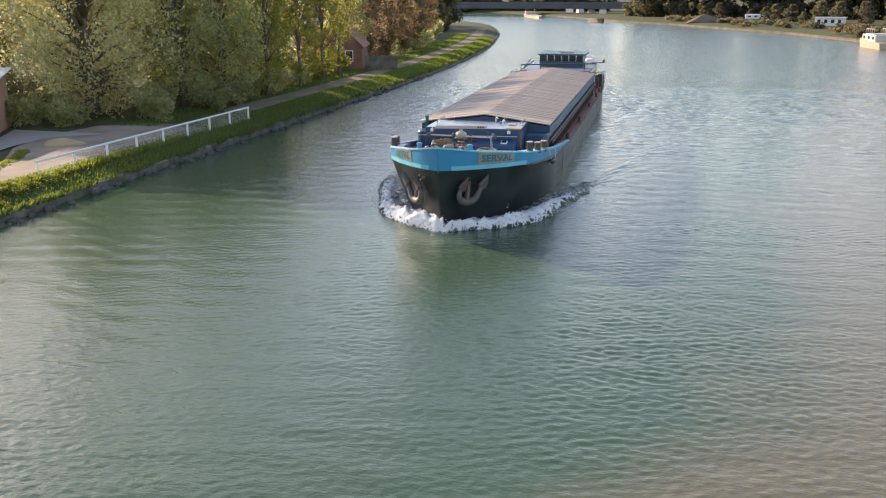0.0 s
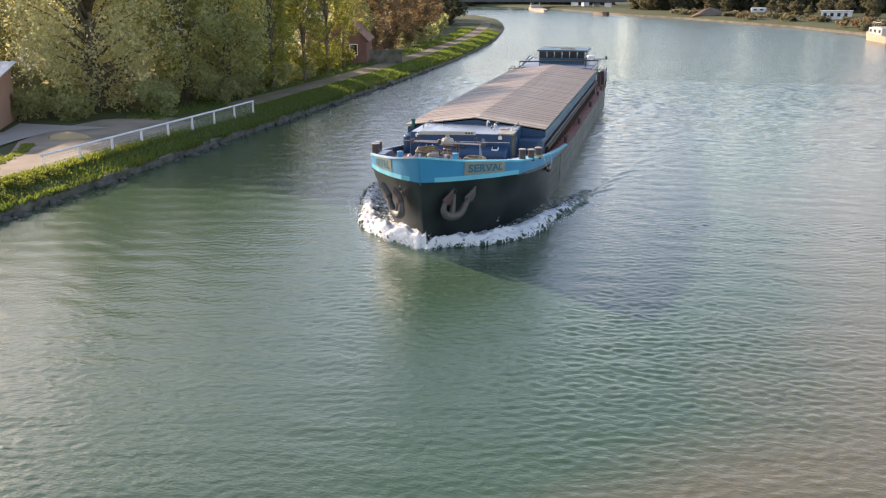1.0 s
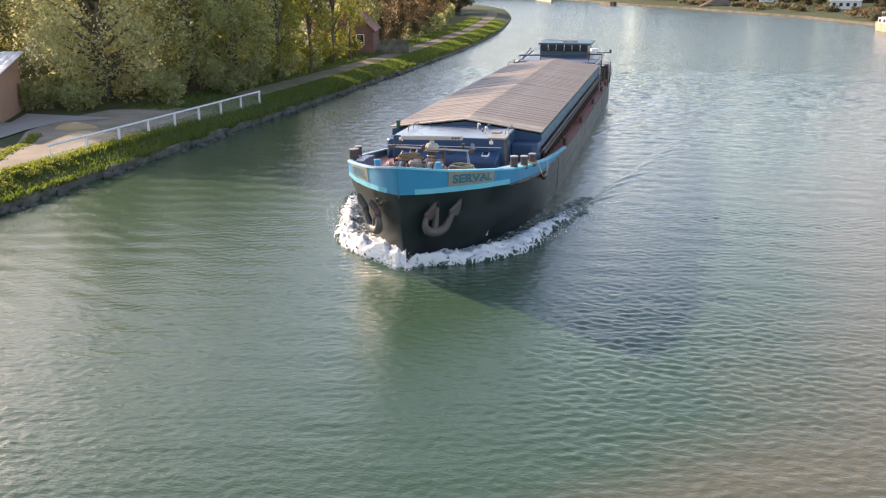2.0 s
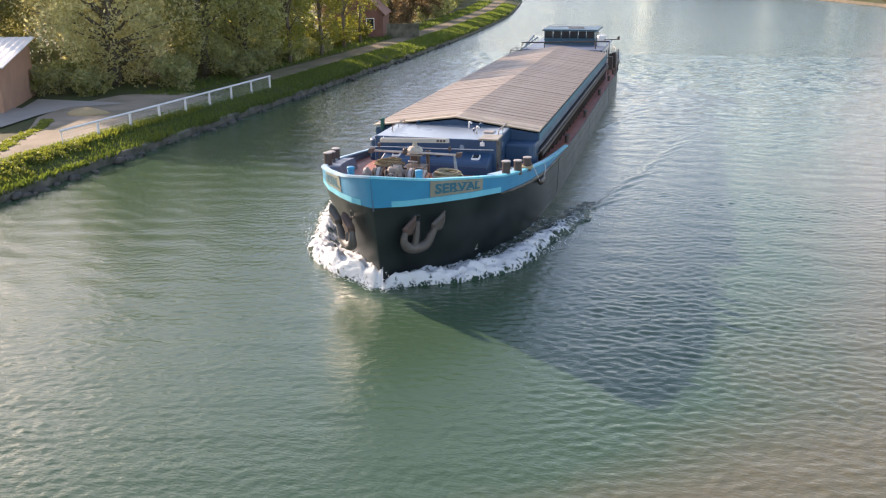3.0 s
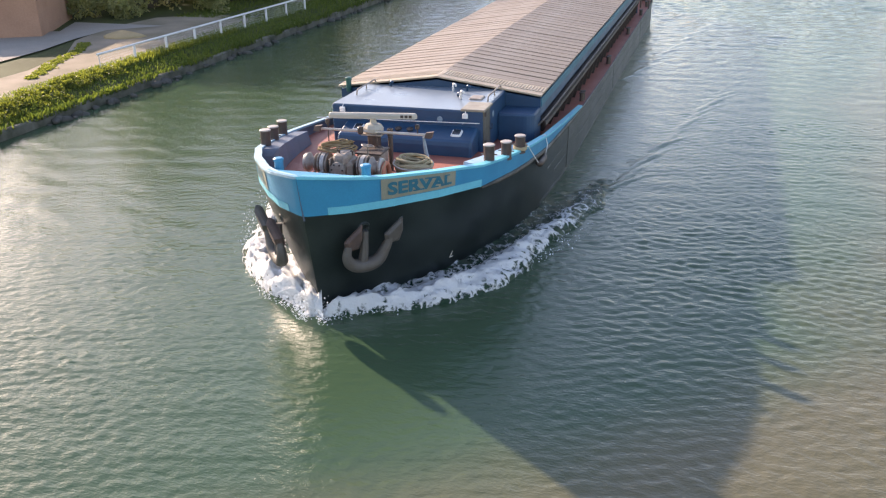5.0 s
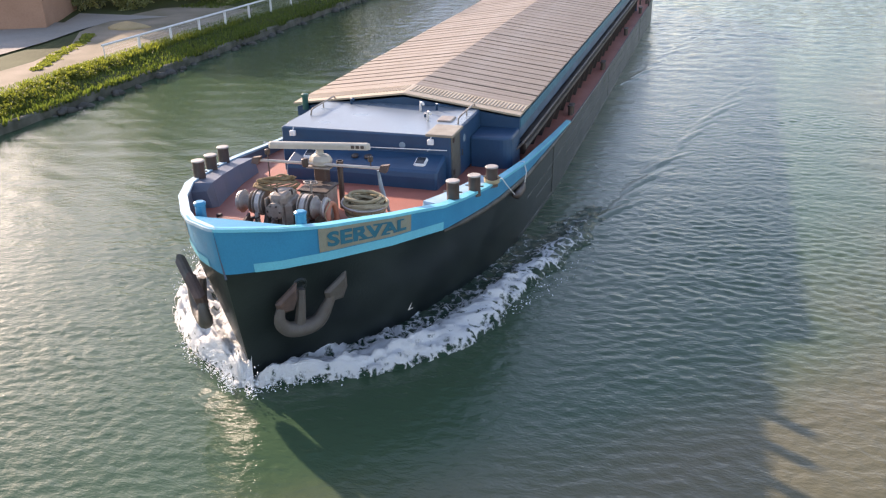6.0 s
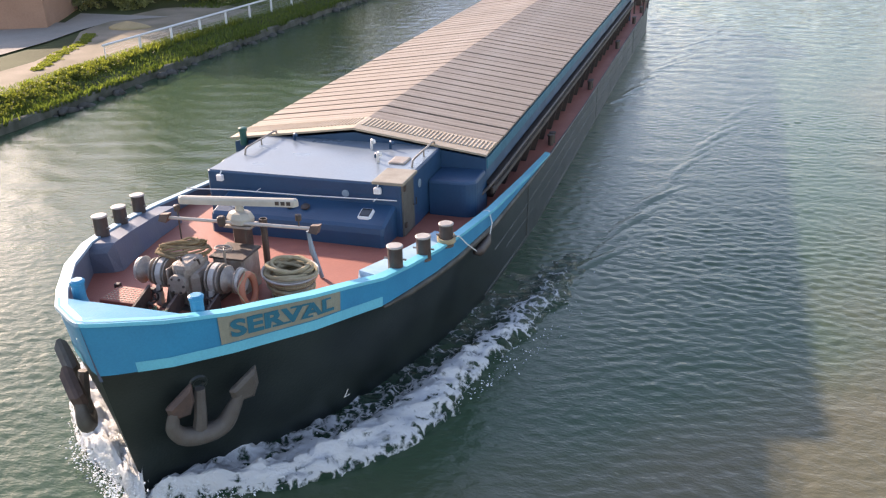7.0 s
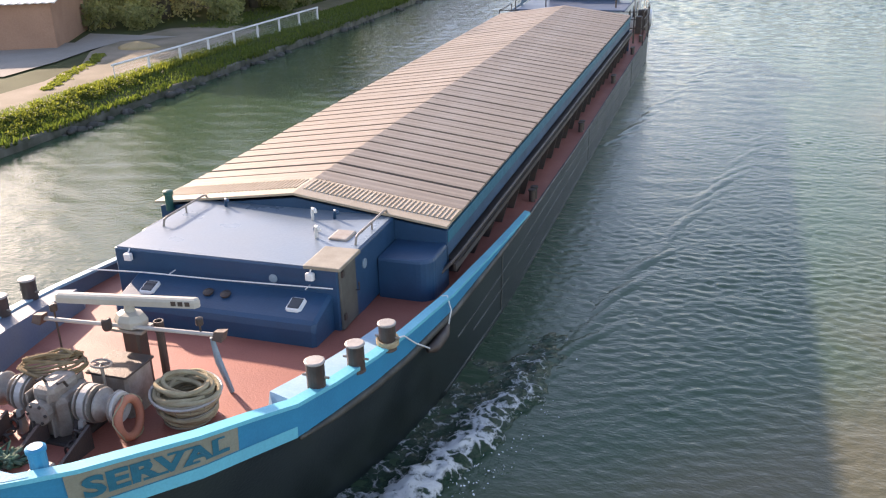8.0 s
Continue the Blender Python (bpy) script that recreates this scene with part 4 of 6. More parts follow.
def deck_things():
    # wire basket with a thick hawser
    bx, by, z0 = 1.16, 3.32, 2.11
    basket = thing("rope_basket", "round wire basket holding a coiled hawser", "basket")
    sh = Shape()
    for r, z in ((0.32, 0.04), (0.39, 0.22), (0.45, 0.42)):
        sh.torus(r, 0.016, 28, 6, pose(bx, by, z0 + z))
    for k in range(14):
        a = 2 * math.pi * k / 14
        sh.tube([(bx + 0.3 * math.cos(a), by + 0.3 * math.sin(a), z0), (bx + 0.45 * math.cos(a), by + 0.45 * math.sin(a), z0 + 0.42)], 0.008, 5)
    part("frame", sh, BEIGE, basket, "pale wire frame")
    part("rim", Shape().torus(0.46, 0.02, 32, 8, pose(bx, by, z0 + 0.43, 3, 4)), PALE_STEEL, basket, "bare steel rim")
    LOOSE.append(basket)
    sh, pts = Shape(), []
    for k in range(22 * 17):
        a = 2 * math.pi * k / 22
        turn = k / 22
        lay = turn / 2
        r = 0.32 + 0.013 * lay - 0.09 * (1 - math.cos(math.pi * turn)) / 2 + 0.02 * math.sin(a * 0.37)
        pts.append((bx + 0.02 * math.sin(turn * 2.1) + r * math.cos(a) * (1 + 0.04 * math.sin(2 * a + lay)), by + 0.02 * math.cos(turn * 1.7) + r * math.sin(a), z0 + 0.06 + lay * 0.047 + 0.025 * math.sin(a * 1.9 + lay)))
    sh.tube(pts, 0.036, 7)
    for k in range(4):
        ring = [(bx + 0.05 * math.sin(2.3 * k) + (0.24 + 0.04 * k) * math.cos(a), by + 0.06 * math.cos(1.7 * k) + (0.3 - 0.035 * k) * math.sin(a), z0 + 0.47 + 0.02 * k + 0.05 * math.sin(a + 1.9 * k)) for a in [2 * math.pi * i / 22 for i in range(22)]]
        sh.tube(ring, 0.034, 7, True)
    hw = part("hawser", sh, ROPE, None, smooth=True)
    tagged(hw, "thick pale hawser coiled in a basket", "rope")
    LOOSE.append(hw)
    # lifebuoy on the windlass
    m = pose(0.76, 2.64, 2.47, 0, 82, 6)
    ring = thing("lifebuoy", "faded orange lifebuoy leaning on the windlass", "lifebuoy")
    sh = Shape()
    sh.torus(0.24, 0.055, 28, 10, m)
    part("ring", sh, ORANGE, ring, smooth=True)
    sh = Shape()
    sh.tube([m @ Vector((0.3 * math.cos(a), 0.3 * math.sin(a), 0.04 * math.sin(4 * a))) for a in [2 * math.pi * i / 24 for i in range(24)]], 0.01, 5, True)
    part("grab_line", sh, ROPE, ring)
    LOOSE.append(ring)
    # heap of green rope
    sh = Shape()
    rnd = random.Random(9)
    for k in range(6):
        pts = [(-0.35 + rnd.uniform(-0.2, 0.24), 1.72 + rnd.uniform(-0.2, 0.2), 2.22 + rnd.uniform(0.0, 0.16)) for _ in range(9)]
        sh.tube(pts, 0.025, 6, True)
    gr = part("tangled_rope", sh, GREEN_ROPE, None, smooth=True)
    tagged(gr, "tangled green and grey rope on the deck", "rope")
    LOOSE.append(gr)
    # raised chequer-plate hatch
    sh = Shape()
    sh.box(-1.72, -1.02, 2.1, 2.65, 2.13, 2.25, 0.03, None)
    ht = part("deck_hatch", sh, OXIDE, barge, "low chequered red deck hatch")
    sh = Shape()
    for i in range(9):
        for j in range(7):
            x, y = -1.66 + i * 0.069, 2.15 + j * 0.068
            sh.box(x, x + 0.034, y, y + 0.018, 2.247, 2.257)
    tagged(part("tread", sh, BEIGE, ht), kind="stuff")
    for x in (-1.72, -1.02):
        part("hinge", Shape().box(x - 0.05, x + 0.05, 2.58, 2.68, 2.2, 2.29, 0.015), DARK_STEEL, ht)
    # loose red-painted board at the stem
    brd = part("deck_board", Shape().box(-0.3, 0.3, -0.11, 0.11, 0, 0.045, 0.01, pose(-0.86, 1.22, 2.2, 4, 0, -8)), OXIDE, None)
    tagged(brd, "faded red board lying at the stem", "board")
    LOOSE.append(brd)
    # fender hung over the side and its lines
    sh = Shape()
    p = hull_at(7.0, 1.65, 0.1)
    sh.tube([(p.x, 6.65, 1.7), (p.x + 0.02, 6.9, 1.62), (p.x + 0.02, 7.4, 1.6), (p.x, 7.65, 1.68)], [0.05, 0.1, 0.1, 0.05], 10)
    fd = part("fender", sh, DARK_STEEL, None, smooth=True)
    tagged(fd, "dark rubber fender slung from the bulwark", "fender")
    LOOSE.append(fd)
    sh = Shape()
    c = lerp(CAP, 7.7)
    b_ = lerp(BEAM_TOP, 7.7)
    sh.tube([(b_ - 0.1, 7.75, c + 0.02), (b_ + 0.02, 7.75, c + 0.05), (b_ + 0.1, 7.7, c - 0.2), (p.x + 0.04, 7.6, 1.68)], 0.013, 6)
    ln = part("fender_line", sh, WHITE, None)
    tagged(ln, "thin white line holding the fender", "rope")
    LOOSE.append(ln)
    sh = Shape()
    sh.tube([(3.2, 5.5, 2.45), (b_ - 0.02, 5.75, lerp(CAP, 5.75) + 0.05), (b_ + 0.03, 6.1, 2.1), (p.x + 0.02, 6.7, 1.7)], 0.013, 6)
    ln = part("fender_line", sh, WHITE, None)
    tagged(ln, "thin white line holding the fender", "rope")
    LOOSE.append(ln)
    # rope turns on the aftmost port bollard
    sh = Shape()
    for k in range(3):
        sh.torus(0.15, 0.022, 18, 6, pose(3.2, 5.43, 2.43 + k * 0.035, 6 * k, 4))
    rp = part("mooring_rope", sh, ROPE, None)
    tagged(rp, "short turns of rope round a bollard", "rope")
    LOOSE.append(rp)


def smooth_path(pts, n=4):
    """Points on a Catmull-Rom curve through pts."""
    p = [Vector(pts[0])] + [Vector(q) for q in pts] + [Vector(pts[-1])]
    out = []
    for i in range(1, len(p) - 2):
        for k in range(n):
            t = k / n
            a, b_, c, d = p[i - 1], p[i], p[i + 1], p[i + 2]
            out.append(0.5 * (2 * b_ + (c - a) * t + (2 * a - 5 * b_ + 4 * c - d) * t * t + (3 * b_ - a - 3 * c + d) * t ** 3))
    return out + [p[-1]]


def anchors():
    for side in (1, -1):
        p = hull_at(0.62, 1.45, 0.06)
        # local frame on the hull: a along it aft, u up, n outward
        a = (hull_at(1.0, 1.45) - hull_at(0.4, 1.45)).normalized()
        u = (hull_at(0.62, 1.9) - hull_at(0.62, 1.1)).normalized()
        nrm = a.cross(u).normalized()
        if nrm.x < 0:
            nrm = -nrm
        def at(i, j, k):
            q = p + a * (0.12 + (i - 0.12) * 1.2) + u * (j * 1.2) + nrm * (k * (1.5 if side == 1 else 2.3))
            return Vector((q.x * side, q.y, q.z))
        sh = Shape()
        sh.tube([at(0.13, 0.36, 0.02), at(0.1, 0.0, 0.1), at(0.08, -0.16, 0.12)], [0.075, 0.095, 0.11], 8)
        an = part("anchor", sh, ANCHOR, barge, "grey stockless anchor stowed against the bow")
        sh = Shape()
        path = smooth_path([at(-0.2, 0.22, 0.1), at(-0.24, -0.02, 0.13), at(-0.12, -0.2, 0.14), at(0.12, -0.26, 0.14), at(0.36, -0.2, 0.14), at(0.5, 0.02, 0.12), at(0.6, 0.24, 0.1)])
        sh.tube(path, [0.065 + 0.085 * math.sin(math.pi * k / (len(path) - 1)) for k in range(len(path))], 10)
        part("crown", sh, ANCHOR, an, "curved anchor crown", smooth=True)
        for i0, i1 in ((-0.2, -0.04), (0.56, 0.74)):
            sh = Shape()
            mid = (i0 + i1) / 2
            pts = [(i0 - 0.02, 0.12), (i0 - 0.06, 0.28), (mid, 0.42), (mid + 0.1, 0.52), (i1 + 0.04, 0.3), (i1, 0.14)]
            cen = (sum(i for i, j in pts) / 6, sum(j for i, j in pts) / 6)
            sh.loft([[at(cen[0] + (i - cen[0]) * q, cen[1] + (j - cen[1]) * q, k) for i, j in pts] for q, k in ((1.0, 0.06), (1.28, 0.09), (1.28, 0.115), (0.9, 0.15))])
            part("fluke", sh, RUST if i0 < 0 else ANCHOR, an, "flat pointed anchor fluke")
        sh = Shape()
        sh.torus(0.1, 0.04, 16, 7, Matrix.Translation(at(0.13, 0.4, -0.03)) @ Vector((nrm.x * side, nrm.y, nrm.z)).to_track_quat("Z", "Y").to_matrix().to_4x4())
        part("hawse_lip", sh, HULL_BLACK, barge)
    # draught mark
    sh = Shape()
    for z0_, z1_, da in ((0.34, 0.52, 0), (0.34, 0.36, 0.09)):
        q, r = hull_at(3.16, z0_, 0.012), hull_at(3.16 + da + 0.02, z1_, 0.012)
        sh.add([(q.x, q.y - 0.01, z0_), hull_at(3.18 + da, z0_, 0.016), r, (hull_at(3.16, z1_, 0.014))], [(0, 1, 2, 3)])
    part("draught_mark", sh, WHITE, barge)


def side_fittings():
    for side in (1, -1):
        for y in (15.2, 22.4, 30, 36.5, 40):
            sh = Shape()
            d = lerp(DECK, y)
            for dy in (-0.13, 0.13):
                sh.lathe([(0.09, d - 0.05), (0.075, d + 0.03), (0.075, d + 0.26), (0.1, d + 0.27), (0.1, d + 0.31)], 12, pose(3.26 * side, y + dy, 0))
            part("side_bollard", sh, DARK_STEEL, barge, "pair of dark side bollards")


def stern():
    # engine casing and accommodation
    d = 1.3
    sh = Shape()
    sh.box(-2.5, 2.5, 38.2, 47.0, d, 2.95, 0.06)
    acc = part("accommodation", sh, WHITE, barge, "pale painted aft accommodation")
    for side in (1, -1):
        for k in range(4):
            sh = Shape()
            y = 39.6 + k * 1.8
            x = 2.505 * side
            sh.box(min(x, x + 0.02 * side), max(x, x + 0.02 * side), y - 0.4, y + 0.4, 2.05, 2.6, 0.0)
            part("window", sh, GLASS_DARK, acc)
    sh = Shape()
    sh.box(-2.62, 2.62, 38.1, 47.1, 2.95, 3.02, 0.02)
    part("roof", sh, BULWARK_IN, acc)
    wh = part("wheelhouse", Shape().box(-1.75, 1.75, 42.0, 45.4, 3.0, 3.45, 0.03), TEAL, barge, "low dark blue wheelhouse with a flat roof")
    for i in range(6):
        x = -1.74 + i * 0.58
        sh = Shape()
        sh.box(x + 0.04, x + 0.54, 42.02, 42.06, 3.2, 3.92, 0)
        part("front_pane", sh, GLASS_DARK, wh)
    for i in range(7):
        x = -1.74 + i * 0.575
        sh = Shape()
        sh.box(x - 0.018, x + 0.018, 42.0, 42.08, 3.33, 3.95)
        part("mullion", sh, TEAL, wh)
    for x in (-1.73, 1.69):
        sh = Shape()
        sh.box(x, x + 0.04, 42.1, 45.3, 3.36, 3.92)
        part("side_pane", sh, GLASS_DARK, wh)
    sh = Shape()
    sh.box(-1.9, 1.95, 41.8, 45.6, 3.93, 4.05, 0.04)
    part("wheelhouse_roof", sh, TEAL, wh, "flat blue roof")
    sh = Shape()
    sh.box(-0.2, 0.9, 43, 43.5, 4.05, 4.12)
    sh.tube([(-1.5, 42.3, 4.05), (-1.5, 42.3, 4.25), (0.9, 42.3, 4.2)], 0.02, 6)
    part("roof_gear", sh, STEEL, wh)
    # wing screens and steps each side
    for side in (1, -1):
        sh = Shape()
        for y in (38.4, 41.0):
            for x, zz in ((3.5, 2.9), (2.4, 3.0)):
                sh.tube([(x * side, y, 1.35), (x * side, y, zz)], 0.03, 6)
        for z in (2.15, 2.55, 2.9):
            sh.tube([(2.3 * side, 38.4, z), (3.5 * side, 38.4, z), (3.5 * side, 41.0, z)], 0.022, 6)
        part("guard_rail", sh, DARK_STEEL, barge, "dark pipe guard rail at the stern")
        sh = Shape()
        for k in range(9):
            y = 41.5 + k * 0.85
            x = lerp(BEAM_TOP, y) - 0.1
            sh.tube([(x * side, y, lerp(DECK, y)), (x * side, y, lerp(DECK, y) + 0.95)], 0.018, 6)
        for h in (0.5, 0.95):
            sh.tube([((lerp(BEAM_TOP, 41.5 + k * 0.85) - 0.1) * side, 41.5 + k * 0.85, lerp(DECK, 41.5 + k * 0.85) + h) for k in range(9)], 0.018, 6)
        part("stern_rail", sh, STEEL, barge)
    sh = Shape()
    sh.tube([(-2.82, 39.0, 1.35), (-2.82, 39.0, 3.36), (3.0, 39.0, 3.52), (3.0, 39.0, 1.35)], 0.05, 8)
    sh.tube([(2.1, 39.0, 3.5), (2.1, 39.0, 2.95)], 0.04, 6)
    sh.tube([(-1.3, 39.0, 3.4), (-1.3, 39.0, 2.95)], 0.03, 6)
    part("gantry", sh, DARK_STEEL, barge, "dark pipe gantry across the stern")
    sh = Shape()
    sh.tube([(2.2, 41.0, 3.45), (3.45, 41.0, 3.5)], 0.03, 6)
    sh.box(3.38, 3.52, 40.93, 41.07, 3.46, 3.7)
    part("lamp_arm", sh, DARK_STEEL, barge)
    lb = thing("lifebuoy", "white lifebuoy on the stern rail", "lifebuoy")
    sh = Shape()
    sh.torus(0.36, 0.09, 24, 8, pose(3.42, 42.6, 2.1, 0, 90, 8))
    part("ring", sh, WHITE, lb, smooth=True)
    LOOSE.append(lb)
    sh = Shape()
    sh.tube([(-2.6, 39.4, 1.35), (-2.6, 39.4, 3.2), (-2.2, 40.2, 3.75)], 0.06, 8)
    sh.tube([(-3.2, 39.6, 2.7), (-2.0, 40.5, 3.6)], 0.05, 8)
    part("davit", sh, GREY_BLUE, barge, "blue-grey stern davit")
    sh = Shape()
    sh.lathe([(0.3, 3.0), (0.3, 3.6), (0.33, 3.62), (0.28, 3.75)], 14, pose(2.3, 41.2, 0))
    part("funnel", sh, WHITE, barge, "pale vent funnel")
    part("vent_cowl", Shape().lathe([(0.2, 3.0), (0.2, 3.4), (0.05, 3.5)], 12, pose(2.15, 43.4, 0)), WHITE, barge)
    for x, y in ((2.75, 42.0), (2.9, 43.2), (2.6, 44.5)):
        part("deck_box", Shape().box(x, x + 0.3, y, y + 0.5, 1.35, 2.2 + 0.2 * (x > 2.8), 0.04), DARK_STEEL, barge)


LOOSE = []
hull()
bulwark()
name_boards()
decks()
coaming_and_hatches()
bollards()
house()
radar_and_bar()
windlass()
deck_things()
anchors()
side_fittings()
stern()


# ---- bow wave and wake, in pieces that travel with the barge ----
def bow_wave():
    rnd = random.Random(4)
    pieces = []
    # crest of white water along each bow
    for side in (1, -1):
        sh = Shape()
        rows = []
        n = 150
        for i in range(n):
            s = -0.04 + i * 0.075
            t = i / (n - 1)
            b0 = lerp(BEAM_WATER, max(s, 0))
            width = 0.55 + 0.2 * max(s, 0) - 0.006 * max(s, 0) ** 2 + 0.14 * noise.noise((s * 1.3, side * 5, 2)) + 0.1 * noise.noise((s * 4.3, side * 5, 7)) + (1.15 if side == 1 else 0.8) * math.exp(-((s - 2.0) / 2.0) ** 2)
            width *= min(1.0, 0.25 + max(s, 0) / 0.9)
            roll = (0.22 if side == 1 else 0.62) * math.exp(-((s - 0.7) / 1.5) ** 2)
            crest = 0.3 * math.exp(-((s - 2.6) / 6.5) ** 2)
            row = []
            for j in range(25):
                v = j / 24
                off = -0.12 + v * (width + 0.12)
                z = roll * (1 - v) ** 0.8 + crest * math.exp(-((v - 0.72) / 0.22) ** 2)
                rough = 0.19 * math.exp(-max(s, 0) / 4.5) + 0.03
                z += rough * (noise.noise((s * 3.1, off * 4 + side * 9, 1)) + 0.7 * noise.noise((s * 8, off * 9, side * 3)) + 0.5 * noise.noise((s * 17, off * 17, side)))
                z = max(z, 0.004) if v < 0.9 else z - 0.03
                z -= 0.05 * max(0.0, s - 8.0) / 2.5 * (1 + noise.noise((s * 1.7, off * 2.3, 5)))
                if v > 0.98 or t > 0.985 or i == 0:
                    z = -0.12
                row.append(((b0 + off) * side, s + 0.2 + 0.06 * off, z))
            rows.append(row)
        sh.loft(rows, caps=False, closed=False)
        pieces.append(solo("bow_wave", sh, FOAM_WATER, "white foaming bow wave rolling off the barge", "wave", "stuff", smooth=True))
        # spray flecks and foam clots
        sh = Shape()
        for k in range(2200 if side == 1 else 2600):
            s = abs(rnd.gauss(0, 3.2)) - 0.2
            b0 = lerp(BEAM_WATER, max(s, 0))
            off = (0.75 + 0.14 * s) * rnd.uniform(0.35, 1.15) * min(1, 0.2 + max(s, 0)) + abs(rnd.gauss(0, 0.12))
            x, y = (b0 + off) * side, s - 0.1 * off
            r = rnd.uniform(0.004, 0.016)
            z = 0.03 + abs(rnd.gauss(0, 0.22)) * math.exp(-s / 1.8)
            m = pose(x, y, z, rnd.uniform(0, 40), rnd.uniform(0, 40), rnd.uniform(0, 360))
            sh.add([m @ Vector(p) for p in ((r * 2, 0, 0), (0, r, 0), (-r * 1.6, 0, 0), (0, -r, 0), (0, 0, r * 0.5))], [(0, 1, 4), (1, 2, 4), (2, 3, 4), (3, 0, 4)])
        pieces.append(solo("spray", sh, FOAM, "scattered white foam flecks beside the hull", "foam", "stuff"))
        # short oblique crests in echelon along the two arms of the wake
        for x0, y0, x1, y1, count, hgt in ((4.7, 8.4, 9.0, 28.0, 13, 0.07), (3.9, 26.0, 7.6, 46.0, 10, 0.06)):
            sh = Shape()
            for c in range(count):
                t = (c + rnd.uniform(-0.2, 0.2)) / (count - 1)
                cx, cy = x0 + (x1 - x0) * t, y0 + (y1 - y0) * t
                size, tall = rnd.uniform(1.4, 2.3) + 0.8 * t, hgt * rnd.uniform(0.6, 1.1) * (1 if side == 1 else 0.4) * (1 - 0.45 * t)
                lean = radians(rnd.uniform(14, 30))
                rows = []
                for i in range(33):
                    u = i / 16 - 1
                    along = Vector((math.sin(lean), math.cos(lean), 0)) * (u * size) + Vector((0.12 * u * u * size, 0, 0))
                    env = (1 - u * u) ** 1.2
                    row = []
                    for j in range(15):
                        v = j / 7 - 1
                        p = Vector((cx, cy, 0)) + along + Vector((math.cos(lean), -math.sin(lean), 0)) * (v * (0.5 + 0.15 * noise.noise((cx, u * 2, 3))))
                        z = tall * env * (math.exp(-((v + 0.1) / 0.4) ** 2) - 0.12) - 0.014 + 0.022 * env * noise.noise((p.x * 1.6, p.y * 2.0, c)) + 0.012 * env * noise.noise((p.x * 5.5, p.y * 5.5, c))
                        row.append((p.x * side, p.y, z if abs(u) < 1 and j not in (0, 14) else -0.06))
                    rows.append(row)
                sh.loft(rows, caps=False, closed=False)
            pieces.append(solo("wake_wave", sh, WATER_CLEAR, "broken wake crests spreading from the barge", "wave", "stuff", smooth=True))
    # the mound pushed up before the stem
    sh, rows = Shape(), []
    for k in range(9):
        r = 1 - k / 8
        rows.append([((0.42 * r * math.cos(a) - 0.16) * (1 + 0.25 * noise.noise((math.cos(a) * 2, math.sin(a) * 2, 4))), 0.5 + 0.5 * r * math.sin(a), -0.1 + 0.24 * (1 - r ** 2) + 0.1 * noise.noise((6 * r * math.cos(a), 6 * r * math.sin(a), 2))) for a in [2 * math.pi * i / 36 for i in range(36)]])
    sh.loft(rows)
    pieces.append(solo("bow_wave", sh, FOAM_WATER, "white water piling up at the stem", "wave", "stuff", smooth=True))
    return pieces


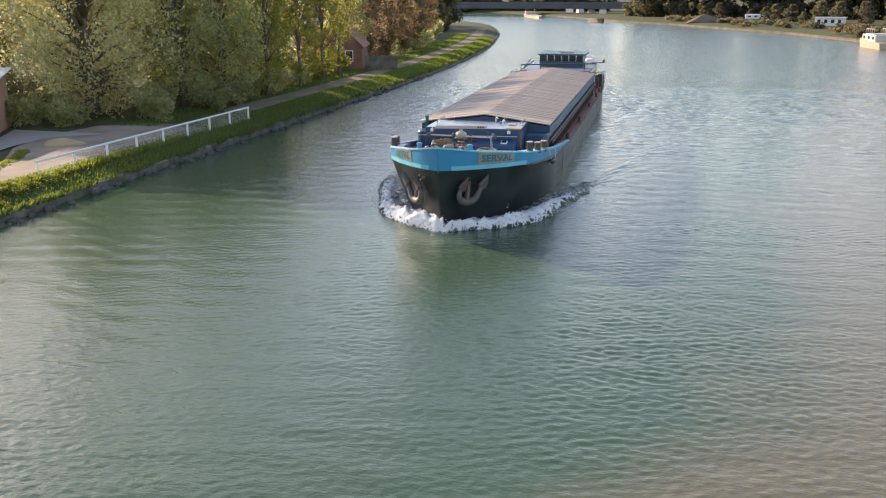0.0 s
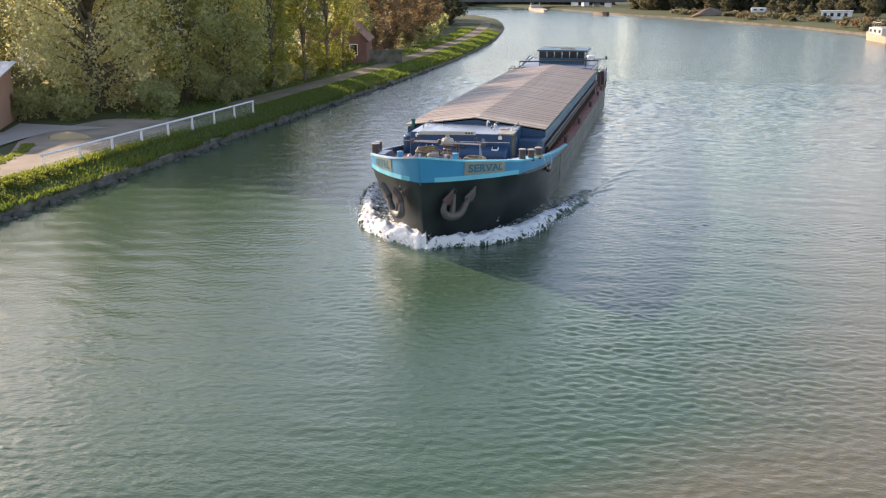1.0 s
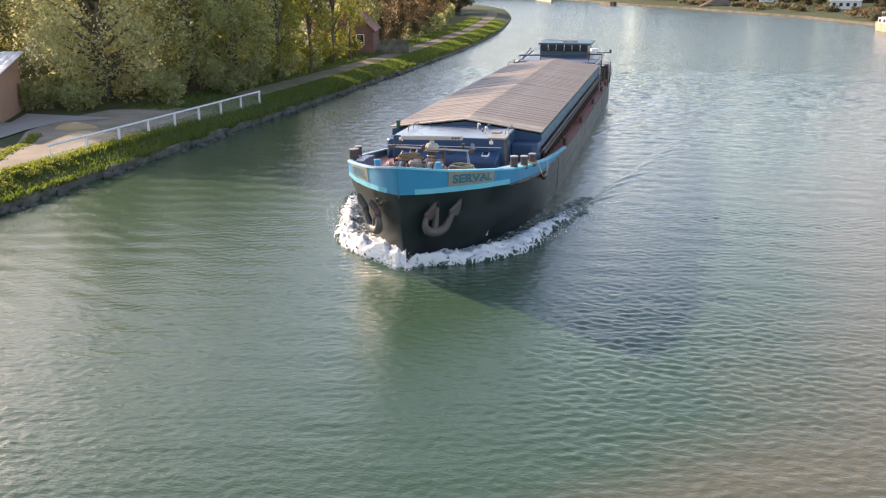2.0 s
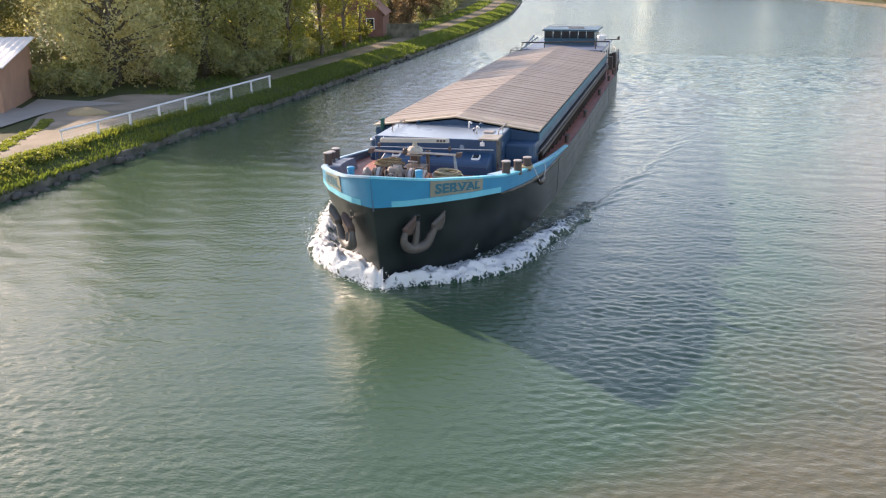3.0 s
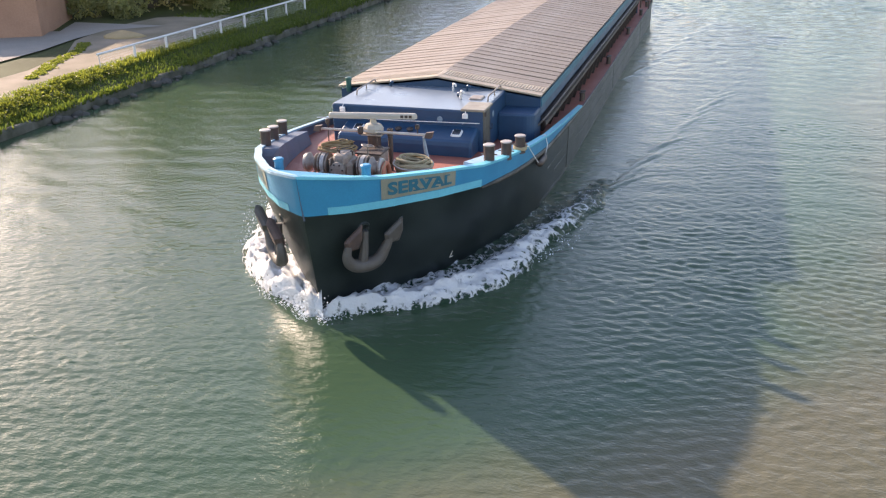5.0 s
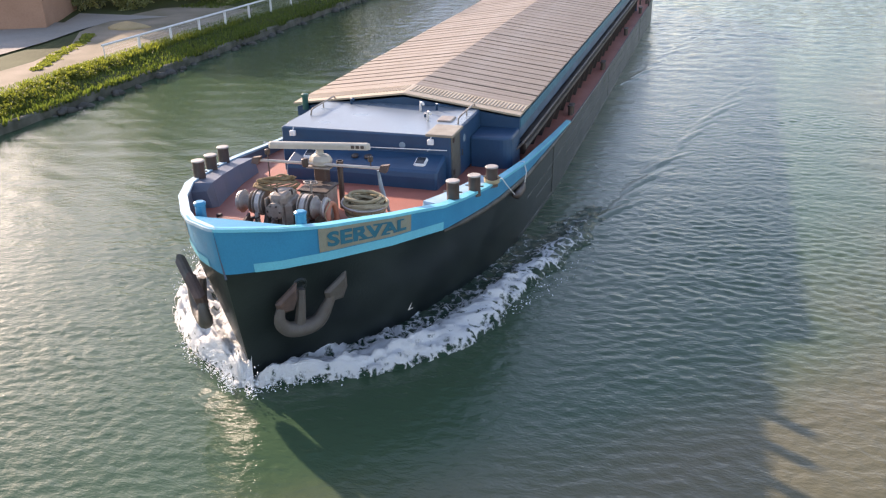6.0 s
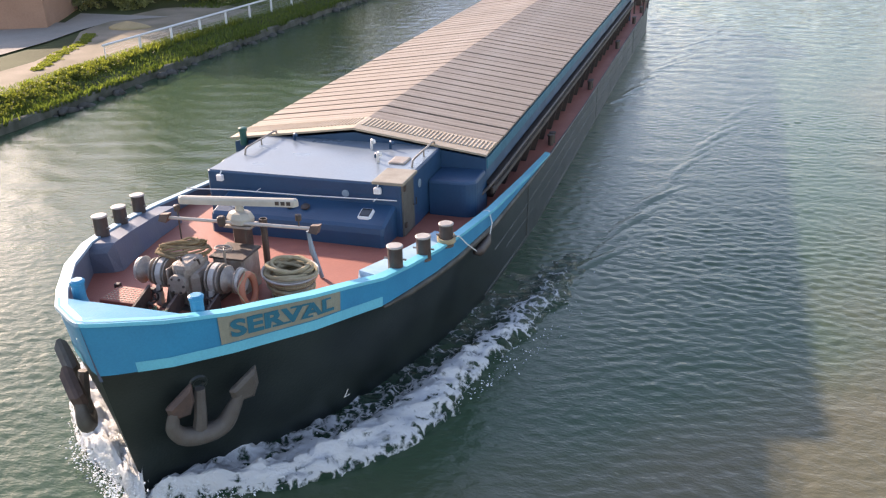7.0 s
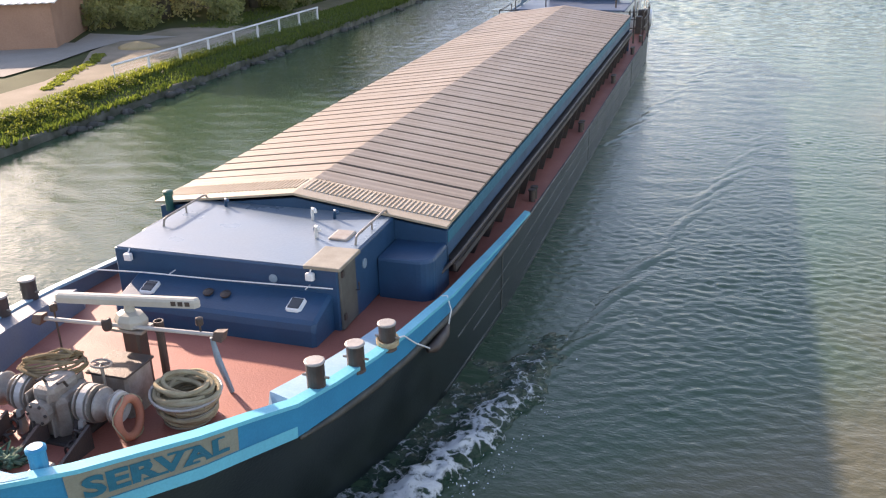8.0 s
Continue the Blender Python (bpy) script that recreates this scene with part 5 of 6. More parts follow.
def foam_material():
    """Foam broken by holes in which the green water shows."""
    m = bpy.data.materials.new("foam_on_water")
    m.use_nodes = True
    n, link = m.node_tree.nodes, m.node_tree.links.new
    b = n["Principled BSDF"]
    tc = n.new("ShaderNodeTexCoord")
    sep = n.new("ShaderNodeSeparateXYZ")
    link(tc.outputs["Object"], sep.inputs[0])
    t1, t2 = n.new("ShaderNodeTexNoise"), n.new("ShaderNodeTexVoronoi")
    t1.inputs["Scale"].default_value, t1.inputs["Detail"].default_value, t1.inputs["Roughness"].default_value = 3.4, 10, 0.74
    t2.feature = "DISTANCE_TO_EDGE"
    t2.inputs["Scale"].default_value = 3.6
    link(tc.outputs["Object"], t1.inputs["Vector"])
    warp = n.new("ShaderNodeTexNoise")
    warp.inputs["Scale"].default_value, warp.inputs["Detail"].default_value = 2.2, 4
    link(tc.outputs["Object"], warp.inputs["Vector"])
    bend = n.new("ShaderNodeVectorMath")
    bend.operation = "MULTIPLY_ADD"
    bend.inputs[1].default_value = (0.7, 0.7, 0.7)
    link(warp.outputs["Color"], bend.inputs[0])
    link(tc.outputs["Object"], bend.inputs[2])
    link(bend.outputs[0], t2.inputs["Vector"])
    # more foam near the stem, lacework further aft
    ageing = n.new("ShaderNodeMapRange")
    ageing.inputs["From Min"].default_value, ageing.inputs["From Max"].default_value = 0.5, 10.5
    ageing.inputs["To Min"].default_value, ageing.inputs["To Max"].default_value = 0.13, -0.1
    link(sep.outputs[1], ageing.inputs["Value"])
    add = n.new("ShaderNodeMath")
    link(t1.outputs["Fac"], add.inputs[0])
    link(ageing.outputs[0], add.inputs[1])
    lace = n.new("ShaderNodeMath")
    lace.operation = "MULTIPLY_ADD"
    lace.inputs[1].default_value = -1.0
    link(t2.outputs["Distance"], lace.inputs[0])
    link(add.outputs[0], lace.inputs[2])
    r = n.new("ShaderNodeMapRange")
    r.inputs["From Min"].default_value, r.inputs["From Max"].default_value = 0.46, 0.64
    lift = n.new("ShaderNodeMath")
    lift.operation = "MULTIPLY_ADD"
    lift.inputs[1].default_value = 1.2
    link(sep.outputs[2], lift.inputs[0])
    link(lace.outputs[0], lift.inputs[2])
    link(lift.outputs[0], r.inputs["Value"])
    mix = n.new("ShaderNodeMix")
    mix.data_type = "RGBA"
    mix.inputs[6].default_value, mix.inputs[7].default_value = (0.022, 0.062, 0.036, 1), (0.84, 0.86, 0.85, 1)
    link(r.outputs[0], mix.inputs[0])
    link(mix.outputs[2], b.inputs["Base Color"])
    ro = n.new("ShaderNodeMapRange")
    ro.inputs["To Min"].default_value, ro.inputs["To Max"].default_value = 0.06, 0.75
    link(r.outputs[0], ro.inputs["Value"])
    link(ro.outputs[0], b.inputs["Roughness"])
    b.inputs["IOR"].default_value = 1.33
    bp = n.new("ShaderNodeBump")
    bp.inputs["Strength"].default_value, bp.inputs["Distance"].default_value = 1.0, 0.2
    link(t1.outputs["Fac"], bp.inputs["Height"])
    link(bp.outputs[0], b.inputs["Normal"])
    return m


FOAM_WATER = foam_material()
WAVES = bow_wave()


# ---- the left bank: fence, shed, house ----
def fence():
    f = thing("fence", "white painted railing fence on the grassy bank", "fence")
    ends = ((-26.9, 34.3), (-26.35, 54.9))
    n = 9
    base = 0.6
    for k in range(n):
        t = k / (n - 1)
        x, y = ends[0][0] + (ends[1][0] - ends[0][0]) * t, ends[0][1] + (ends[1][1] - ends[0][1]) * t
        sh = Shape()
        w = 0.05 if k else 0.02
        sh.box(x - w, x + w, y - w, y + w, base - 0.15, base + 0.86, 0.01)
        part("post", sh, WHITE, f)
    sh = Shape()
    sh.tube([(ends[0][0] + 0.0, ends[0][1] - 0.1, base + 0.86), (ends[1][0], ends[1][1] + 0.1, base + 0.86)], 0.055, 8)
    part("top_rail", sh, WHITE, f)
    sh = Shape()
    for k in range(6):
        z = base + 0.1 + k * 0.125
        sh.tube([(ends[0][0], ends[0][1], z), (ends[1][0], ends[1][1], z)], 0.003, 4)
    for k in range(210):
        t = k / 209
        x, y = ends[0][0] + (ends[1][0] - ends[0][0]) * t, ends[0][1] + (ends[1][1] - ends[0][1]) * t
        sh.tube([(x, y, base), (x, y, base + 0.84)], 0.0025, 4)
    part("wire_mesh", sh, WHITE, f, "thin white wire mesh")


def shed():
    s = thing("shed", "pink brick shed with a white ribbed sheet roof", "shed")
    a, b_ = Vector((-36.3, 41.8, 0)), Vector((-39.6, 48.6, 0))
    along = (b_ - a).normalized()
    left = Vector((-along.y, along.x, 0))
    L, W, h0, h1 = (b_ - a).length, 8.0, 2.6, 3.5
    def at(u, v, z):
        q = a + along * u + left * v
        return (q.x, q.y, z)
    sh = Shape()
    z = GROUND_Z - 0.1
    sh.loft([[at(0, 0, z), at(L, 0, z), at(L, W, z), at(0, W, z)], [at(0, 0, z + h0), at(L, 0, z + h1), at(L, W, z + h1), at(0, W, z + h0)]])
    part("wall", sh, BRICK, s)
    sh = Shape()
    rows = []
    n = 40
    for i in range(n + 1):
        v = -0.35 + (W + 0.7) * i / n
        k = 0.04 * (i % 2)
        rows.append([at(-0.35, v, z + h0 + 0.02 + k), at(L + 0.3, v, z + h1 + 0.14 + k), at(L + 0.3, v, z + h1 + 0.2 + k), at(-0.35, v, z + h0 + 0.08 + k)])
    sh.loft(rows)
    part("roof", sh, SHEET, s, "white ribbed sheet roof")
    # brick courses that stand a little proud
    for k in range(10):
        sh = Shape()
        zz = z + 0.2 + k * 0.24
        sh.loft([[at(0.0, -0.006, zz), at(L, -0.006, zz), at(L, 0.01, zz), at(0.0, 0.01, zz)], [at(0.0, -0.006, zz + 0.19), at(L, -0.006, zz + 0.19), at(L, 0.01, zz + 0.19), at(0.0, 0.01, zz + 0.19)]])
        part("brick_course", sh, BRICK, s)


def house_far():
    h = thing("house", "small brick house with a red tiled roof among trees", "house")
    m = pose(-35.0, 97.5, GROUND_Z, 0, 0, 14)
    sh = Shape()
    sh.loft([[(-2.6, y, 0), (2.6, y, 0), (2.6, y, 2.6), (0, y, 5.2), (-2.6, y, 2.6)] for y in (-3, 6)], m)
    part("wall", sh, BRICK_DARK, h)
    for sd in (1, -1):
        sh = Shape()
        sh.loft([[(0, y, 5.3), (2.9 * sd, y, 2.4), (2.9 * sd, y, 2.3), (0, y, 5.15)] for y in (-3.2, 6.2)], m)
        part("roof", sh, TILE, h, "red tiled roof slope")
    sh = Shape()
    sh.box(-0.3, 0.3, -2.9, -2.3, 4.6, 6.0, 0.03, m)
    part("chimney", sh, BRICK_DARK, h)
    for x in (-1.2, 1.2):
        w = part("window", Shape().box(x - 0.45, x + 0.45, -3.04, -2.98, 0.9, 2.1, 0, m), WHITE, h)
        part("pane", Shape().box(x - 0.37, x + 0.37, -3.05, -3.03, 0.98, 2.02, 0, m), GLASS_DARK, w)
    sh = Shape()
    sh.box(3.0, 6.5, -3.2, -3.1, 0, 1.5, 0, m)
    tagged(part("garden_screen", sh, CONCRETE, None), "grey garden screen beside the house", "screen")


fence()
shed()
house_far()


# ---- trees and bushes ----
def leaf_cloud(rnd, clumps, per, size, spread):
    """Small leaf quads gathered in clumps; clumps: list of (centre, radius)."""
    v, f = [], []
    for c, r in clumps:
        pts = np.random.RandomState(rnd.randrange(10 ** 6))
        d = pts.normal(size=(per, 3))
        d /= np.linalg.norm(d, axis=1)[:, None]
        rad = r * pts.uniform(0.35, 1.0, size=(per, 1)) ** 0.6
        pos = np.array(c) + d * rad * np.array([1, 1, spread])
        a = pts.normal(size=(per, 3))
        a /= np.linalg.norm(a, axis=1)[:, None]
        b_ = np.cross(a, pts.normal(size=(per, 3)))
        b_ /= np.linalg.norm(b_, axis=1)[:, None]
        s = size * pts.uniform(0.55, 1.25, size=(per, 1))
        o = len(v)
        quad = np.stack([pos - a * s, pos + b_ * s * 0.55, pos + a * s, pos - b_ * s * 0.55], 1).reshape(-1, 3)
        v += quad.tolist()
        f += [(o + 4 * i, o + 4 * i + 1, o + 4 * i + 2, o + 4 * i + 3) for i in range(per)]
    return v, f


def tree(name, label, seed, height, width, low, mat, clumps=90, per=55, size=0.2, droop=1.0, trunk_r=0.2, lean=0.0):
    rnd = random.Random(seed)
    t = thing(name, label, "tree", group="trees on the banks")
    sh = Shape()
    top = Vector((lean, 0, height * 0.85))
    pts = [Vector((0, 0, -0.3)), Vector((0.05, 0, height * 0.15)), Vector((lean * 0.4 + rnd.uniform(-0.2, 0.2), rnd.uniform(-0.2, 0.2), height * 0.45)), top]
    sh.tube(pts, [trunk_r * 1.3, trunk_r, trunk_r * 0.65, 0.04], 9)
    cl = []
    for k in range(clumps):
        h = low + (height - low) * rnd.random() ** 0.9
        q = (h - low) / (height - low)
        env = width * (math.sin(math.pi * (0.12 + 0.83 * q)) ** 0.7) * (0.85 + 0.3 * noise.noise((seed, q * 4, 1)))
        a = rnd.uniform(0, 2 * math.pi)
        rr = env * rnd.uniform(0.25, 1.0) ** 0.6 * (1 + 0.3 * noise.noise((math.cos(a) * 1.5, math.sin(a) * 1.5, seed + q * 3)))
        c = (lean * q + rr * math.cos(a), rr * math.sin(a), h)
        cl.append((c, rnd.uniform(0.5, 1.0) * width * 0.26))
        if k % 4 == 0:
            s0 = Vector((lean * q * 0.6, 0, max(height * 0.1, h * 0.62)))
            sh.tube([s0, s0.lerp(Vector(c), 0.5) + Vector((0, 0, 0.25)), Vector(c)], [trunk_r * 0.4, trunk_r * 0.22, 0.015], 6)
    part("trunk", sh, BARK, t, smooth=True)
    v, f = leaf_cloud(rnd, cl, per, size, droop)
    cr = Shape()
    cr.v, cr.f = v, f
    part("crown", cr, mat, t)
    return t


def plant(src, spots, first=True):
    for k, (x, y, rot, s) in enumerate(spots):
        m = pose(x, y, GROUND_Z - 0.05, 0, 0, rot)
        if k == 0:
            src.matrix_basis = m @ Matrix.Diagonal((s, s, s, 1))
        else:
            c = copy_thing(src, m)
            c.scale = (s, s, s)


def woods():
    w = tree("willow_tree", "broad dull green willow with trailing leaves at the yard", 11, 10.5, 5.0, 0.7, LEAF_WILLOW, 230, 100, 0.12, 1.3, 0.35)
    # The last willow, hidden behind the others, is added to shade the water.
    plant(w, [(-37.6, 54.2, 0, 1.18), (-43.5, 61.5, 120, 1.25), (-53, 60, 230, 1.1), (-47, 72, 80, 1.25)])
    p = tree("poplar_tree", "slender yellow-green tree beside the towpath", 21, 11.5, 2.7, 1.3, LEAF_POPLAR, 85, 72, 0.125, 1.2, 0.17)
    plant(p, [(-31.4, 69.5, 0, 1.0), (-31.2, 76.0, 70, 0.95), (-31.5, 82.5, 140, 0.9), (-32.0, 88.5, 210, 0.85), (-34.6, 79.0, 280, 1.1)])
    d = tree("ash_tree", "dark green leafy tree on the bank", 31, 11.0, 3.6, 0.7, LEAF_DARK, 140, 85, 0.125, 1.15, 0.24)
    plant(d, [(-34.2, 60.5, 0, 1.2), (-33.2, 65.0, 77, 1.15), (-37.5, 66.5, 150, 1.35), (-34.4, 72.0, 310, 1.1), (-38, 75.5, 200, 1.35), (-39.5, 86.0, 260, 1.3), (-36.5, 104, 50, 0.9), (-49, 55.5, 15, 1.1)])
    r = tree("autumn_tree", "thin brownish autumn tree on the bank", 41, 10.0, 3.2, 0.8, LEAF_RUST, 110, 80, 0.16, 1.1, 0.2)
    plant(r, [(-36, 108, 0, 0.95), (-36.5, 116, 60, 1.0), (-36, 125, 130, 1.0), (-37.5, 134, 190, 1.05), (-38.5, 144, 240, 1.0), (-41, 156, 290, 1.0), (-44, 170, 20, 0.95), (-48, 185, 44, 1.0)])
    f = tree("far_tree", "tree in the distant wood, leaves coloured dark for backlight", 51, 14.0, 6.5, 0.3, LEAF_FAR, 110, 70, 0.42, 1.0, 0.3)
    spots = []
    rnd = random.Random(8)
    for k in range(34):
        spots.append((-8 + k * 4.4 + rnd.uniform(-2, 2), 345 - k * 2.6 + rnd.uniform(-4, 10), rnd.uniform(0, 360), rnd.uniform(0.8, 1.25)))
    for k in range(22):
        spots.append((-165 + k * 6.5 + rnd.uniform(-2, 2), 500 - k * 3 + rnd.uniform(0, 12), rnd.uniform(0, 360), rnd.uniform(0.9, 1.3)))
    for k in range(12):
        spots.append((-50 - k * 7, 205 + k * 11 + rnd.uniform(-4, 4), rnd.uniform(0, 360), rnd.uniform(0.8, 1.1)))
    for k in range(16):
        spots.append((-112 - 9 * (k % 3) - rnd.uniform(0, 5), 70 + 11 * k, rnd.uniform(0, 360), rnd.uniform(0.8, 1.1)))
    for k in range(26):
        y = 205 + k * 6.5
        spots.append((lerp(RIGHT_EDGE, y) + 22 + rnd.uniform(0, 16), y + 14, rnd.uniform(0, 360), rnd.uniform(0.22, 0.42)))
    for k in range(5):
        spots.append((62 + k * 5, 188 + k * 8, rnd.uniform(0, 360), 0.75))
    plant(f, spots)


woods()


def hedges():
    def bush(name, label, seed, length, h, depth, mat, per=2600, size=0.14):
        rnd = random.Random(seed)
        cl = [((rnd.uniform(-length / 2, length / 2), rnd.uniform(-depth, depth), rnd.uniform(0.1, h)), rnd.uniform(0.35, 0.7)) for _ in range(int(length * 7))]
        v, f = leaf_cloud(rnd, cl, per // 40, size, 0.8)
        sh = Shape()
        sh.v, sh.f = v, f
        return solo(name, sh, mat, label, "bush", "stuff")
    for k, (x, y, rz, ln, h, mat) in enumerate(((-33.5, 55.5, 118, 9, 1.8, LEAF_DARK), (-31.6, 63, 100, 10, 1.6, LEAF_DARK), (-32.4, 74, 92, 12, 1.5, LEAF_DARK), (-33.5, 87, 92, 11, 1.5, LEAF_POPLAR), (-37.5, 50.5, 150, 5, 1.6, LEAF_DARK), (-35.8, 112, 92, 16, 1.8, LEAF_RUST), (-36.5, 130, 94, 18, 2.0, LEAF_DARK), (-39.0, 150, 100, 20, 2.2, LEAF_DARK), (-43, 172, 103, 22, 2.2, LEAF_DARK), (-48, 196, 105, 26, 2.5, LEAF_DARK), (-40, 49.2, 160, 4, 1.5, LEAF_DARK), (-42.5, 54.5, 150, 9, 2.6, LEAF_DARK), (-50, 58, 150, 9, 3.0, LEAF_DARK), (-50, 70, 110, 16, 3.6, LEAF_DARK), (-46, 84, 100, 16, 3.4, LEAF_DARK), (-45, 100, 100, 16, 3.4, LEAF_DARK), (-62, 62, 140, 16, 4.0, LEAF_DARK), (-45, 118, 95, 20, 3.5, LEAF_RUST), (-47, 138, 98, 20, 3.5, LEAF_DARK))):
        b = bush("bush", "dense dark green undergrowth below the trees", 60 + k, ln, h, 1.0, mat)
        b.matrix_basis = pose(x, y, GROUND_Z, 0, 0, rz)


hedges()


def grass():
    rs = np.random.RandomState(3)
    def blades(name, n, y0, y1, d0, d1, hmin, hmax, mat, label, fit):
        v, f = [], []
        for k in range(n):
            y = y0 + (y1 - y0) * rs.uniform() ** 1.4
            d = rs.uniform(d0, d1)
            if fit and noise.noise((d * 0.6, y * 0.4, 7)) + rs.uniform(-0.4, 0.4) < -0.1:
                continue
            x = lerp(LEFT_EDGE, y) - d
            z = lerp([(0.2, 0.3), (0.5, 0.34), (1.1, 0.5), (1.7, 0.64), (2.3, 0.69)], d)
            h = rs.uniform(hmin, hmax) * (1 + max(0, (y - 60)) * 0.006)
            a = rs.uniform(0, 6.28)
            w = h * 0.16
            lx, ly = rs.normal() * h * 0.35, rs.normal() * h * 0.35
            c, s = math.cos(a) * w, math.sin(a) * w
            o = len(v)
            v += [(x - c, y - s, z - 0.03), (x + c, y + s, z - 0.03), (x + lx + c * 0.4, y + ly + s * 0.4, z + h), (x + lx - c * 0.4, y + ly - s * 0.4, z + h)]
            f.append((o, o + 1, o + 2, o + 3))
        sh = Shape()
        sh.v, sh.f = v, f
        solo(name, sh, mat, label, "grass", "stuff")
    blades("grass", 85000, 18, 175, 0.25, 3.1, 0.05, 0.17, BLADES, "rough green grass on the bank slope", False)
    blades("grass", 9000, 50, 59, 3.0, 6.5, 0.05, 0.14, BLADES, "short worn grass at the end of the fence", True)
    blades("grass", 14000, 50, 185, 5.7, 8.5, 0.08, 0.22, BLADES, "rough grass between towpath and trees", False)
    blades("grass", 9000, 18, 150, 0.02, 0.3, 0.1, 0.3, BLADES, "grass hanging over the edge of the bank", True)
    blades("grass", 5000, 31, 46, 1.7, 2.4, 0.12, 0.3, WEEDS, "tall seeding grass at the top of the bank", True)
    # sprawling leafy weeds where the bank is low and sunny
    rnd = random.Random(77)
    clumps = []
    for k in range(150):
        y = 18 + 16.5 * rnd.random() ** 0.8
        d = rnd.uniform(0.7, 2.3) if y < 31 else rnd.uniform(1.3, 2.3)
        clumps.append(((lerp(LEFT_EDGE, y) - d, y, lerp([(0.5, 0.4), (1.1, 0.56), (1.7, 0.72), (2.3, 0.8)], d)), rnd.uniform(0.22, 0.42)))
    sh = Shape()
    sh.v, sh.f = leaf_cloud(rnd, clumps, 110, 0.055, 0.7)
    solo("weeds", sh, WEEDS, "sprawling yellow-green leafy weeds on the bank", "weeds", "stuff")
    # grass verge that curves into the yard
    clumps = []
    for k in range(320):
        q = rnd.random()
        x = lerp([(0, -28.7), (0.4, -30.3), (0.75, -31.4), (1, -32.4)], q)
        y = lerp([(0, 31.8), (0.4, 35.6), (0.75, 38.8), (1, 40.3)], q)
        clumps.append(((x + rnd.gauss(0, 0.16), y + rnd.gauss(0, 0.12), GROUND_Z + 0.09), rnd.uniform(0.06, 0.15)))
    sh = Shape()
    sh.v, sh.f = leaf_cloud(rnd, clumps, 26, 0.045, 0.4)
    solo("grass", sh, WEEDS, "strip of yellow-green grass along the yard", "grass", "stuff")


grass()


# ---- the far reach: bridge, boats, huts ----
def far_bridge():
    b = thing("bridge", "long flat grey road bridge over the far canal", "bridge")
    m = pose(-46, 402, 0, 0, 0, -6)
    part("deck", Shape().box(-75, 75, -4, 4, 2.9, 5.0, 0.1, m), BRIDGE_GREY, b)
    part("parapet", Shape().box(-75, 75, -4.2, -4.0, 5.0, 5.7, 0, m), BRIDGE_GREY, b)
    for x in (37, 58, -68):
        part("pier", Shape().box(x - 2.2, x + 2.2, -3, 3, -1, 2.9, 0.2, m), CONCRETE, b, "concrete pier")


def motor_boat(name, label, m, L, W, mat_h, cabin=True, low=False):
    t = thing(name, label, "boat", m)
    sh, rows = Shape(), []
    for s in (0, 0.08, 0.25, 0.5, 0.8, 1.0):
        w = W / 2 * min(1, (s * 3.2 + 0.05) ** 0.7) * (1 if s < 0.9 else 0.92)
        hgt = 1.3 - 0.4 * s if not low else 0.9
        rows.append([(-w, s * L, hgt), (-w * 0.85, s * L, -0.3), (w * 0.85, s * L, -0.3), (w, s * L, hgt)])
    sh.loft(rows)
    part("hull", sh, mat_h, t)
    if cabin:
        a, b_ = (0.3, 0.8) if not low else (0.82, 0.96)
        part("cabin", Shape().box(-W * 0.4, W * 0.4, a * L, b_ * L, 0.8, 2.0, 0.1), BOAT_WHITE, t)
        for k in range(3):
            y = (a + (b_ - a) * (k + 0.25) / 3) * L
            for sd in (-1, 1):
                x = W * 0.4 * sd
                part("window", Shape().box(min(x, x + 0.02 * sd), max(x, x + 0.02 * sd), y, y + (b_ - a) * L * 0.16, 1.3, 1.75), GLASS_DARK, t)
        part("flying_bridge", Shape().box(-W * 0.36, W * 0.36, (a + 0.2 * (b_ - a)) * L, (a + 0.8 * (b_ - a)) * L, 2.0, 2.1, 0.02), BOAT_WHITE, t)
        sh = Shape()
        for k in range(5):
            y = (a + (b_ - a) * (0.2 + 0.15 * k)) * L
            for sd in (-1, 1):
                sh.tube([(W * 0.36 * sd, y, 2.1), (W * 0.36 * sd, y, 2.8)], 0.03, 5)
        for sd in (-1, 1):
            sh.tube([(W * 0.36 * sd, (a + 0.2 * (b_ - a)) * L, 2.8), (W * 0.36 * sd, (a + 0.8 * (b_ - a)) * L, 2.8)], 0.04, 5)
        part("rail", sh, BOAT_WHITE, t)
    return t


